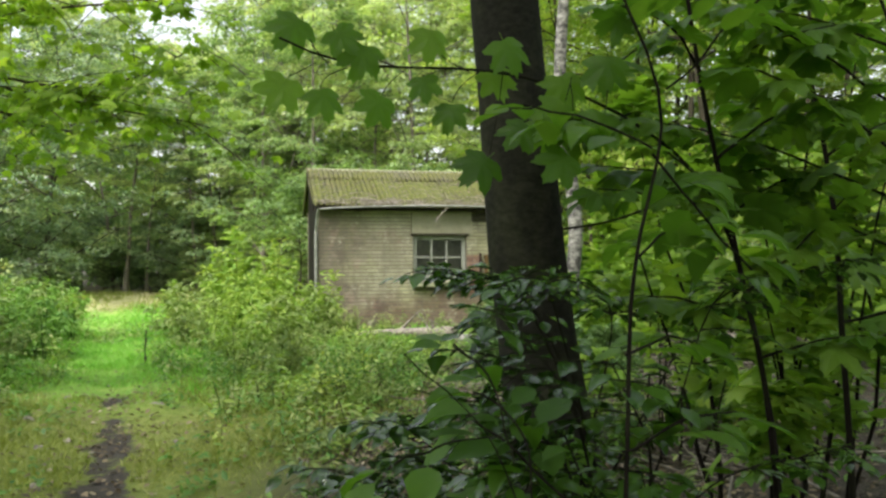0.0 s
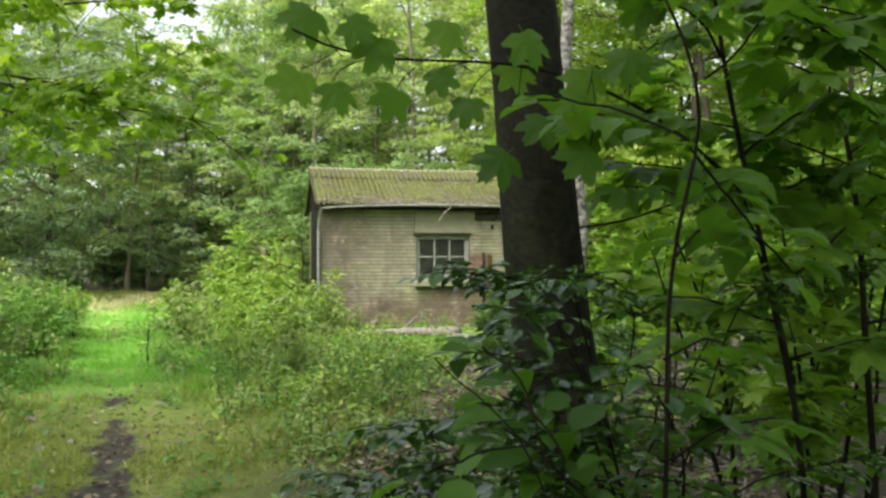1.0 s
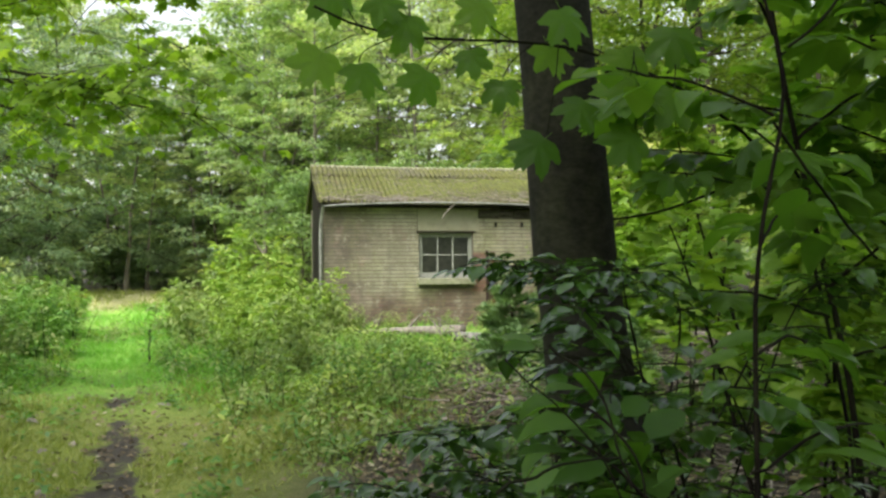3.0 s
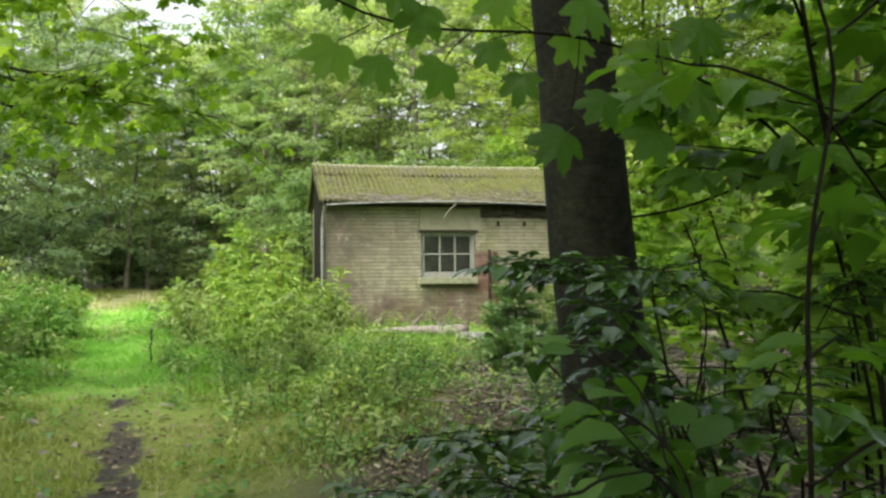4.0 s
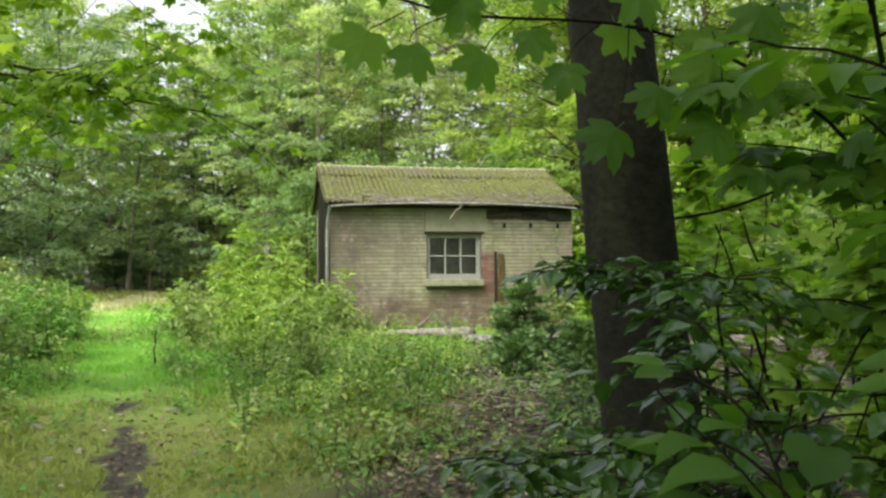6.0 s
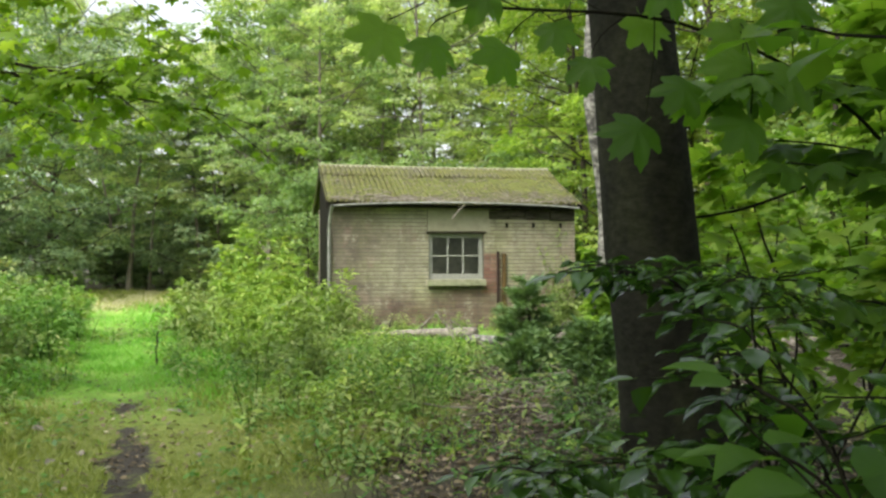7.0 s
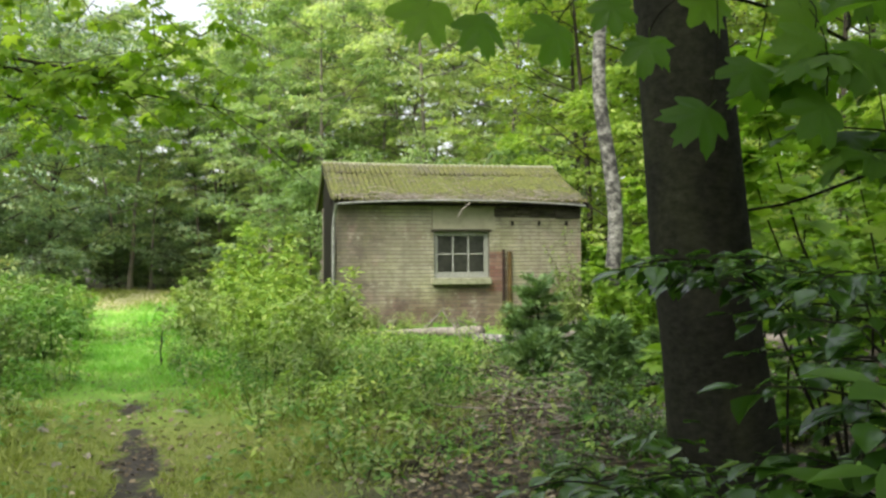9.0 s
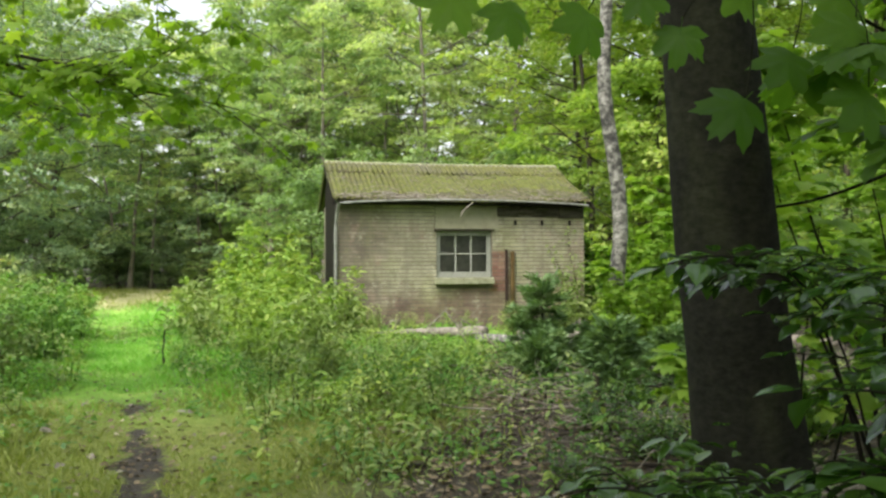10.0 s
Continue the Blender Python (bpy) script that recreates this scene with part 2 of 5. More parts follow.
    return paint(t, col, 0.7)


BARK_BIRCH = birch_bark()


def ground_material():
    t = colour_tools("forest_ground")
    lawn = t.nt.nodes.new("ShaderNodeAttribute")
    lawn.attribute_name = "lawn"
    near = t.nt.nodes.new("ShaderNodeAttribute")
    near.attribute_name = "moss"
    soil, litter = t.nt.nodes.new("ShaderNodeAttribute"), t.nt.nodes.new("ShaderNodeAttribute")
    soil.attribute_name, litter.attribute_name = "soil", "litter"
    n1, n2, n3 = t.noise(1.1, 5.0), t.noise(14.0, 5.0, 0.7), t.noise(60.0, 4.0, 0.7)
    green = t.ramp(n1, [(0.3, (0.12, 0.29, 0.025)), (0.55, (0.23, 0.45, 0.045)), (0.75, (0.36, 0.47, 0.10))])
    green = t.mix(t.ramp(n2, [(0.4, (0, 0, 0)), (0.7, (1, 1, 1))]), green, t.mix(0.4, green, (0.14, 0.13, 0.05)))
    olive = t.ramp(n2, [(0.3, (0.085, 0.115, 0.016)), (0.5, (0.18, 0.22, 0.035)), (0.7, (0.29, 0.30, 0.08))])
    green = t.mix(near.outputs["Fac"], green, olive)
    green = t.mix(lawn.outputs["Fac"], green, t.ramp(n1, [(0.35, (0.36, 0.36, 0.15)), (0.65, (0.5, 0.45, 0.25))]))
    brown = t.ramp(n3, [(0.34, (0.01, 0.008, 0.006)), (0.52, (0.045, 0.033, 0.024)), (0.7, (0.16, 0.12, 0.088))])
    earth = t.ramp(n3, [(0.3, (0.018, 0.014, 0.012)), (0.6, (0.06, 0.048, 0.039)), (0.8, (0.12, 0.10, 0.082))])
    wob = t.math("SUBTRACT", t.math("MULTIPLY", n2, 0.8), 0.4)
    col = t.mix(t.math("ADD", litter.outputs["Fac"], wob), green, brown)
    worn = t.math("MULTIPLY", t.math("SUBTRACT", t.math("ADD", soil.outputs["Fac"], t.math("MULTIPLY", wob, 1.6)), 0.42), 5.0)
    clamp = t.math("MINIMUM", t.math("MAXIMUM", worn, 0.0), 1.0)
    col = t.mix(clamp, col, earth)
    t.bump(n3, 0.8, 0.03)
    return paint(t, col, 0.95)


GROUND = ground_material()

# ---- ground ----
TRACK = np.array([(-1.7, -14.0), (-1.93, -11.6), (-2.03, -10.6), (-2.18, -9.26), (-2.39, -7.8), (-2.5, -7.1), (-3.3, -2.0), (-4.4, 5.0), (-5.3, 12.0), (-5.6, 30.0)])


def track_x(y):
    return np.interp(y, TRACK[:, 1], TRACK[:, 0])


def ground_z(x, y):
    x, y = np.asarray(x, float), np.asarray(y, float)
    z = 0.025 * np.sin(1.3 * x + 0.7 * y) + 0.02 * np.sin(2.9 * x - 1.7 * y + 1) + 0.012 * np.sin(5.1 * y + 3.3 * x)
    z = z - 0.05 * np.exp(-((x - track_x(y)) / 0.25) ** 2)
    right = 1 / (1 + np.exp(-np.clip(x - 0.4, -20, 20) * 2))
    z = z + right * 0.04 * np.sin(3.1 * x + 2.2 * y) * np.sin(1.9 * y - x)
    return z * np.clip((60 - np.hypot(x, y)) / 40, 0, 1)


def build_ground():
    far = np.array([40, 60, 90, 140, 220, 400, 700.0])
    xs = np.r_[-far[::-1], np.arange(-30, -8, 1.0), np.arange(-8, 8, 0.16), np.arange(8, 31, 1.0), far]
    ys = np.r_[-far[::-1], np.arange(-30, -17, 1.0), np.arange(-17, 4, 0.16), np.arange(4, 33, 0.7), far]
    X, Y = np.meshgrid(xs, ys)
    Z = ground_z(X, Y)
    n, m = X.shape
    i, j = np.meshgrid(np.arange(n - 1), np.arange(m - 1), indexing="ij")
    a = (i * m + j).ravel()
    me = fast_mesh("ground", np.stack([X, Y, Z], -1).reshape(-1, 3), np.stack([a, a + 1, a + m + 1, a + m], 1), GROUND, True)
    d = np.abs(X - track_x(Y))
    ragged = 0.35 * np.sin(4.3 * Y + 1.0) + 0.3 * np.sin(9.7 * Y + 6 * X) + 0.3 * np.sin(17 * X - 11 * Y)
    wear = np.clip(1.15 - d / 0.2 + 0.45 * ragged, 0, 1) * np.clip((-8.85 - Y) / 0.25, 0, 1) * (Y > -14.5)
    wear = np.maximum(wear, np.clip(1.2 - d / 0.2 + 0.4 * ragged, 0, 1) * np.exp(-((Y + 7.75) / 0.6) ** 2))
    wear = np.maximum(wear, np.clip(0.5 - d / 0.2 + 0.5 * ragged, 0, 1) * np.clip((-6.2 - Y) / 0.8, 0, 1) * (Y > -14.5))
    litter = np.clip((X + 0.4 + 0.75 * np.clip((-8.5 - Y) / 1.5, 0, 1) - 0.27 * (Y + 10.2)) / 0.8, 0, 1) * (Y < 8) * np.clip((0.5 - Y) / 2 + np.clip(X - 4, 0, 2), 0, 1)
    litter = np.maximum(litter, np.clip((Y - 31) / 4, 0, 1))
    litter = np.maximum(litter, np.clip((np.abs(X + 5) - 4.5) / 2, 0, 1) * (Y > 0))
    litter = np.maximum(litter, np.clip((-14 - Y) / 2, 0, 0.7))
    moss = np.clip((-6.5 - Y) / 2.5, 0, 1)
    lawn = np.clip((Y - 9) / 3, 0, 1)
    for name, values in (("soil", wear), ("litter", litter), ("moss", moss), ("lawn", lawn)):
        me.attributes.new(name, "FLOAT", "POINT").data.foreach_set("value", values.ravel())
    tagged(new("ground", me), "grassy woodland ground with a worn dirt track and leaf litter", "ground", kind="structure")


build_ground()


# ---- trees ----
def tree_meshes(seed, height, base, radius, sprays, leaves, leaf, trunk_r, leaf_mat, bark_mat, flat=0.35, lean=0.0, droop=0.25, limb_n=16, template=KITE):
    """Trunk with limbs, and a crown of many leaves in sprays."""
    g = np.random.default_rng(seed)
    bow = g.normal(0, 0.035 * height, 2)
    line = bent([(0, 0, -0.15), (bow[0] * 0.3 + lean * 0.3, bow[1] * 0.3, height * 0.35), (bow[0] + lean * 0.7, bow[1], height * 0.7), (bow[0] * 0.6 + lean, bow[1] * 0.6, height * 0.97)], 16, 0.05, g)
    rad = trunk_r * (1 - np.linspace(0, 1, 16) ** 0.9 * 0.9)
    rad[0] *= 1.5
    rad[1] *= 1.08
    wood = [tube(line, rad, 9)]
    tips, outs = [], []
    for k in range(limb_n):
        u = base / height + (1 - base / height) * (k + g.uniform(0, 1)) / limb_n
        start = np.array([np.interp(u, np.linspace(0, 1, 16), line[:, c]) for c in range(3)])
        a = k * 2.4 + g.normal(0, 0.4)
        v = (u * height - base) / (height - base)
        reach = radius * (0.55 + 0.6 * np.sin(np.pi * min(1, 0.22 + 0.8 * v))) * g.uniform(0.75, 1.15) * (1.0 if v < 0.75 else 0.75)
        end = start + np.array([np.cos(a) * reach, np.sin(a) * reach, reach * g.uniform(0.15, 0.6) + 0.2])
        mid = (start + end) / 2 + np.array([0, 0, -0.06 * reach])
        limb = bent([start, mid, end], 8, 0.03 * reach, g)
        r0 = np.interp(u, np.linspace(0, 1, 16), rad) * 0.5
        wood.append(tube(limb, np.linspace(r0, 0.012, 8), 5))
        for s in (0.35, 0.5, 0.65, 0.78, 0.9, 1.0):
            at = limb[int(s * 7)]
            for _ in range(2):
                b = a + g.normal(0, 0.9)
                twig = at + np.array([np.cos(b), np.sin(b), g.uniform(-0.15, 0.35)]) * reach * g.uniform(0.12, 0.4)
                wood.append(tube(np.stack([at, (at + twig) / 2 + [0, 0, 0.04], twig]), [0.016, 0.011, 0.005], 3))
                tips.append(twig)
                outs.append((np.cos(b), np.sin(b)))
    tips, outs = np.array(tips), np.array(outs)
    pick = g.integers(0, len(tips), sprays)
    c = tips[pick] + g.normal(0, 1, (sprays, 3)) * np.array([0.25, 0.25, 0.18]) * radius * 0.28
    o = outs[pick]
    size = g.uniform(0.28, 0.62, sprays) * (0.7 + 0.12 * radius)
    n = sprays * leaves
    rep = np.repeat(np.arange(sprays), leaves)
    an = g.uniform(0, 2 * np.pi, n)
    rr = np.sqrt(g.uniform(0, 1, n)) * size[rep]
    off = np.stack([np.cos(an) * rr, np.sin(an) * rr, g.normal(0, 0.09, n) * size[rep]], 1)
    out_d = off[:, 0] * o[rep, 0] + off[:, 1] * o[rep, 1]
    off[:, 2] -= droop * out_d + flat * 0.3 * rr ** 2 / size[rep]
    along = np.stack([np.cos(an) + o[rep, 0] * 0.8, np.sin(an) + o[rep, 1] * 0.8, g.normal(-0.35, 0.4, n)], 1)
    up = np.stack([g.normal(0, 0.33, n) + 0.25 * o[rep, 0], g.normal(0, 0.33, n) + 0.25 * o[rep, 1], np.ones(n)], 1)
    crown = placed(template, c[rep] + off, along, up, leaf * g.uniform(0.65, 1.25, n))
    return fast_mesh("trunk", *joined(wood), bark_mat, True), fast_mesh("crown", *crown, leaf_mat)


def tree(name, label, meshes, x, y, turn=0.0, size=1.0, group=""):
    t = thing(name, label, "tree", group, Matrix.Translation((x, y, float(ground_z(x, y)))) @ Matrix.Rotation(turn, 4, "Z") @ Matrix.Scale(size, 4))
    part("trunk", meshes[0], t)
    part("crown", meshes[1], t)
    return t


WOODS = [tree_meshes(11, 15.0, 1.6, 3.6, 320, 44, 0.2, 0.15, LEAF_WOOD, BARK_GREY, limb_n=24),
         tree_meshes(12, 17.0, 1.8, 3.3, 270, 44, 0.19, 0.13, LEAF_HAZE, BARK_GREY, limb_n=24),
         tree_meshes(13, 14.0, 1.0, 3.8, 280, 44, 0.2, 0.12, LEAF_HAZE, BARK_GREY, limb_n=22)]
DARKS = [tree_meshes(21, 14.0, 0.8, 4.0, 430, 34, 0.2, 0.16, LEAF_DARK, BARK_DARK, 0.5, droop=0.45, limb_n=24),
         tree_meshes(22, 12.0, 0.5, 3.4, 400, 34, 0.2, 0.13, LEAF_DARK, BARK_DARK, 0.5, droop=0.45, limb_n=22)]
SMALLS = [tree_meshes(31, 6.0, 0.4, 2.2, 260, 30, 0.16, 0.06, LEAF_BIRCH, BARK_DARK, limb_n=16),
          tree_meshes(32, 5.0, 0.3, 2.4, 260, 30, 0.17, 0.05, LEAF_WOOD, BARK_DARK, limb_n=16)]

LOWS = tree_meshes(33, 4.2, 0.2, 1.9, 230, 30, 0.16, 0.05, LEAF_DARK, BARK_DARK, limb_n=16)
# the edge of the clearing, the wood behind the hut, the wood beyond the felled trunks
EDGE = [(-15.5, 34, 0), (-11.5, 36, 1), (-8.2, 34.5, 2), (-3.2, 36, 1), (0.4, 33, 0), (-6, 39, 0), (-13, 41, 1), (-1.5, 41, 2), (-18, 30, 1), (-19.5, 39, 0), (-15, 47, 1), (-9.5, 46, 0), (-22, 27, 0), (-16.5, 22, 2)]
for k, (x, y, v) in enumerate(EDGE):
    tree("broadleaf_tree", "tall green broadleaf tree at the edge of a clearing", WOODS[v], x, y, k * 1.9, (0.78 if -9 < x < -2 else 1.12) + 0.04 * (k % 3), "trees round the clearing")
for k, (x, y, v) in enumerate([(-11.3, 17, 0), (-13.2, 24, 1), (-10.2, 27.5, 0), (-15, 13, 1), (-3.0, 31.5, 1), (-0.3, 27, 1)]):
    tree("layered_tree", "dark green tree with layered drooping boughs", DARKS[v], x, y, k * 2.3, 0.8 + 0.06 * (k % 3), "trees round the clearing")
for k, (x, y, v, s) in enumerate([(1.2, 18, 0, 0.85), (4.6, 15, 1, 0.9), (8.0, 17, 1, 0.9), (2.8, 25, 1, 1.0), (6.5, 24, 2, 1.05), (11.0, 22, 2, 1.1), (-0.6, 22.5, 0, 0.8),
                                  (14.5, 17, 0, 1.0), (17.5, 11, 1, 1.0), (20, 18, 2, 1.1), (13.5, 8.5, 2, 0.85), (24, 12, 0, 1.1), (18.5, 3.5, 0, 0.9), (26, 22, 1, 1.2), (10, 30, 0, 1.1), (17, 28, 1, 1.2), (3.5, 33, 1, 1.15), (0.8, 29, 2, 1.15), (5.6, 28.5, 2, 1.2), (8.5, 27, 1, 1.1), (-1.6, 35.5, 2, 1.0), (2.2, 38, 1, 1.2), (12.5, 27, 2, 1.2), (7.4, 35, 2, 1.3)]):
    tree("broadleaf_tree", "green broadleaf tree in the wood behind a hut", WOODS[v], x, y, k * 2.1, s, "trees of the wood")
for k, (x, y, v, s) in enumerate([(7.0, 4.5, 0, 0.9), (6.2, 9.5, 1, 0.9), (9.6, -0.5, 1, 0.75), (11.5, 4.0, 0, 0.95), (3.2, 11.5, 1, 0.85), (8.2, -3.6, 0, 0.6), (13, -0.5, 0, 0.9), (10.5, 10, 0, 1.0), (0.4, 12.5, 1, 0.8), (-2.6, 29.5, 1, 0.6), (2.6, 21, 1, 0.9), (4.2, 8.0, 1, 0.7)]):
    tree("young_tree", "young yellow-green tree in the undergrowth", SMALLS[v], x, y, k * 1.7, s, "young trees")
# thickets added where the wood's foot lies in shade, to darken the lit ground
for k, (x, y, s) in enumerate([(-14, 30, 0.9), (-11.6, 32, 0.8), (-9.6, 33.2, 0.7), (-7.6, 33.5, 0.62), (-5.9, 33.8, 0.6), (-4.3, 33.4, 0.66), (-2.4, 33, 0.8), (-6.8, 35.5, 0.9), (-5, 36, 0.9), (-0.8, 30.5, 0.9), (-9, 36, 1.0), (-11, 22, 0.9), (-12.5, 19, 1.0), (-3.4, 35.4, 1.0)]):
    tree("thicket", "leafy thicket added in place of the shade under the wood edge", LOWS, x, y, k * 1.2, s, "thickets of the wood edge")


BRIGHT = tree_meshes(203, 13.0, 0.8, 3.3, 300, 42, 0.17, 0.12, LEAF_BIRCH, BARK_DARK, limb_n=24)
for k, (x, y, s) in enumerate([(9.2, 6.6, 0.95), (11.6, 9.4, 1.1), (12.6, 13.0, 1.2), (8.4, 10.5, 1.0), (14.8, 5.5, 1.05)]):
    tree("broadleaf_tree", "yellow-green broadleaf tree beyond the felled trunks", BRIGHT, x, y, k * 1.6, s, "trees of the wood")
SLIM = [tree_meshes(201, 13.0, 6.5, 2.2, 110, 40, 0.19, 0.13, LEAF_WOOD, BARK_GREY, limb_n=12), tree_meshes(202, 12.0, 5.5, 2.0, 110, 40, 0.19, 0.1, LEAF_HAZE, BARK_GREY, lean=0.5, limb_n=12)]
for k, (x, y, v, s) in enumerate([(-7.3, 32.0, 0, 1.0), (-6.4, 32.6, 1, 0.9), (-3.7, 30.6, 1, 1.0), (-2.7, 30.0, 0, 0.9), (-1.0, 26.0, 0, 0.8), (0.0, 25.0, 1, 1.0), (3.6, 19.5, 0, 0.9), (5.3, 20.5, 1, 1.0)]):
    tree("slim_tree", "slim grey-barked tree with a bare lower trunk", SLIM[v], x, y, k * 1.3, s, "slim trees of the wood edge")


def far_woods():
    """Woods too far off to count, all round."""
    g = np.random.default_rng(3)
    n = 60000
    a = g.uniform(0, 2 * np.pi, n)
    r = g.uniform(52, 72, n)
    top = 11 + 2 * np.sin(7 * a) + 1.5 * np.sin(17 * a + 1) + 1.2 * np.sin(41 * a)
    z = top * g.uniform(0, 1, n) ** 0.8
    c = np.stack([r * np.cos(a), r * np.sin(a), z], 1)
    V, F = placed(KITE, c, g.normal(0, 1, (n, 3)) + [0, 0, -0.3], g.normal(0, 0.5, (n, 3)) + [0, 0, 1], g.uniform(0.7, 1.5, n))
    tagged(new("far_woods", fast_mesh("far_woods", V, F, LEAF_WOOD)), "distant green woods all round the clearing", "woods", kind="stuff")


far_woods()


def beech():
    t = thing("beech_tree", "smooth dark grey leaning beech trunk in shade", "tree", where=Matrix.Translation((-0.16, -13.62, 0)))
    line = bent([(0.02, 0, -0.1), (-0.02, 0, 0.2), (-0.14, 0, 0.75), (-0.2, 0, 1.4), (-0.245, 0, 2.0), (-0.34, 0, 3.5), (-0.4, 0.05, 6), (-0.3, 0.1, 10)], 40, 0.006, np.random.default_rng(2))
    r = np.interp(line[:, 2], [-0.1, 0.1, 0.4, 0.9, 1.4, 2, 4, 10], [0.24, 0.19, 0.145, 0.127, 0.117, 0.108, 0.095, 0.04])
    V, F = tube(line, r, 28)
    a = np.arctan2(V[:, 1], V[:, 0])
    V[:, :2] += (0.004 * np.sin(9 * V[:, 2] + 3 * a) * np.c_[np.cos(a), np.sin(a)].T).T
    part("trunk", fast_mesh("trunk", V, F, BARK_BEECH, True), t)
    tm = tree_meshes(41, 13.0, 4.2, 4.0, 300, 26, 0.16, 0.1, LEAF_MAPLE, BARK_BEECH, limb_n=14)
    part("crown", tm[1], t)


beech()


def birch():
    t = thing("birch_tree", "slender crooked birch with peeling white bark", "tree", where=Matrix.Translation((2.66, -5.6, 0)))
    line = bent([(0, 0, -0.15), (0.03, 0, 0.5), (0.12, 0, 1.06), (0.17, 0, 1.65), (0.09, 0, 2.35), (0.0, 0, 2.8), (-0.06, 0, 3.39), (0.0, 0, 4.25), (0.1, 0, 6), (0, 0, 9)], 40, 0.012, np.random.default_rng(5))
    part("trunk", fast_mesh("trunk", *tube(line, np.interp(line[:, 2], [-0.15, 0.3, 1, 3, 9], [0.15, 0.11, 0.092, 0.082, 0.03]), 14), BARK_BIRCH, True), t)
    tm = tree_meshes(43, 10.5, 4.4, 2.0, 170, 30, 0.075, 0.06, LEAF_BIRCH, BARK_BIRCH, droop=0.8, limb_n=14)
    part("crown", tm[1], t)


birch()
for x, y, r, ln in [(9.75, 3.4, 0.15, -0.3), (9.2, 3.9, 0.12, 0.15), (7.4, 6.8, 0.1, 0.1), (12.6, -2.4, 0.13, 0.2), (8.6, -1.6, 0.07, -0.2)]:
    m = tree_meshes(int(100 * r + 10 * x), 13.0, 6.0, 3.0, 200, 30, 0.16, r, LEAF_BIRCH, BARK_DARK, lean=ln, limb_n=12)
    tree("dark_trunk_tree", "slim dark-barked tree with a high leafy crown", m, x, y, 0, 1, "trees of the wood")
# unseen trees added behind and beside the walk to shade the path
for k, (x, y, v) in enumerate([(0.6, -20.5, 1), (-4.5, -20, 0), (4.8, -18, 1), (-8.0, -16, 2)]):
    tree("broadleaf_tree", "unseen broadleaf tree added to shade the woodland track", WOODS[v], x, y, 2.0 + k, 0.9, "trees of the wood")


# ---- hut ----
def hut_materials():
    t = colour_tools("limewashed_brick")
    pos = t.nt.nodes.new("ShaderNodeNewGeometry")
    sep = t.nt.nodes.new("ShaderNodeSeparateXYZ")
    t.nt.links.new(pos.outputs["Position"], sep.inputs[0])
    info = t.nt.nodes.new("ShaderNodeObjectInfo")
    r = t.math("FRACT", t.math("ADD", pos.outputs["Random Per Island"], info.outputs["Random"]))
    red = t.ramp(r, [(0.0, (0.15, 0.10, 0.085)), (0.5, (0.19, 0.13, 0.105)), (1.0, (0.23, 0.165, 0.135))])
    wash = t.ramp(r, [(0.0, (0.27, 0.25, 0.175)), (0.5, (0.31, 0.29, 0.20)), (1.0, (0.345, 0.32, 0.225))])
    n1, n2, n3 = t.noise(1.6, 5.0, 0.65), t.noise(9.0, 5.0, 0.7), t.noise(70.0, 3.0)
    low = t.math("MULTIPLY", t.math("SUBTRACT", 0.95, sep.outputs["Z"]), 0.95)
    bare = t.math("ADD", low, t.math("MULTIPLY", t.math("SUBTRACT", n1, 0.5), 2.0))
    dx = t.math("ABSOLUTE", t.math("SUBTRACT", sep.outputs["X"], 2.87))
    dz = t.math("ABSOLUTE", t.math("SUBTRACT", sep.outputs["Z"], 1.02))
    patch = t.math("MULTIPLY", t.math("ADD", t.math("MULTIPLY", t.math("SUBTRACT", 0.17, dx), 8.0), t.math("MULTIPLY", t.math("SUBTRACT", n2, 0.40), 3.0)), t.math("LESS_THAN", dz, 0.36))
    dx2 = t.math("ABSOLUTE", t.math("SUBTRACT", sep.outputs["X"], 2.5))
    patch2 = t.math("MULTIPLY", t.math("SUBTRACT", 0.75, dx2), t.math("LESS_THAN", sep.outputs["Z"], 0.78))
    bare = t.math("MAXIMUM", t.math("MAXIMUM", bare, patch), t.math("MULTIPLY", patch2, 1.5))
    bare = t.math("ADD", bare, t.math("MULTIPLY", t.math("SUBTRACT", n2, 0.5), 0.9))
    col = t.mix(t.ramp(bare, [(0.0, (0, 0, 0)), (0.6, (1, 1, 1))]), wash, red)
    rosy = t.math("MINIMUM", t.math("MAXIMUM", patch, 0.0), 1.0)
    col = t.mix(t.math("MULTIPLY", rosy, t.math("ADD", 0.25, t.math("MULTIPLY", n2, 0.7))), col, t.ramp(r, [(0.0, (0.20, 0.075, 0.055)), (0.5, (0.27, 0.105, 0.075)), (1.0, (0.32, 0.17, 0.13))]))
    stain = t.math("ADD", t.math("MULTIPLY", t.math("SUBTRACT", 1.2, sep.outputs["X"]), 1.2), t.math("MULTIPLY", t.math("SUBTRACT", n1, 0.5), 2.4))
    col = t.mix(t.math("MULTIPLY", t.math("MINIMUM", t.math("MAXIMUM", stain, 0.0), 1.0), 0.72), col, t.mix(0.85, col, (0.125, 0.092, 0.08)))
    soot = t.math("MULTIPLY", t.math("SUBTRACT", n1, 0.44), 5.0)
    col = t.mix(t.math("MULTIPLY", t.math("MINIMUM", t.math("MAXIMUM", soot, 0.0), 1.0), 0.5), col, t.mix(1.0, col, (0.5, 0.47, 0.43), "MULTIPLY"))
    col = t.mix(t.math("MULTIPLY", t.ramp(n2, [(0.5, (0, 0, 0)), (0.7, (1, 1, 1))]), 0.4), col, (0.2, 0.22, 0.09))
    lime = t.noise(1.1, 4.0, 0.6)
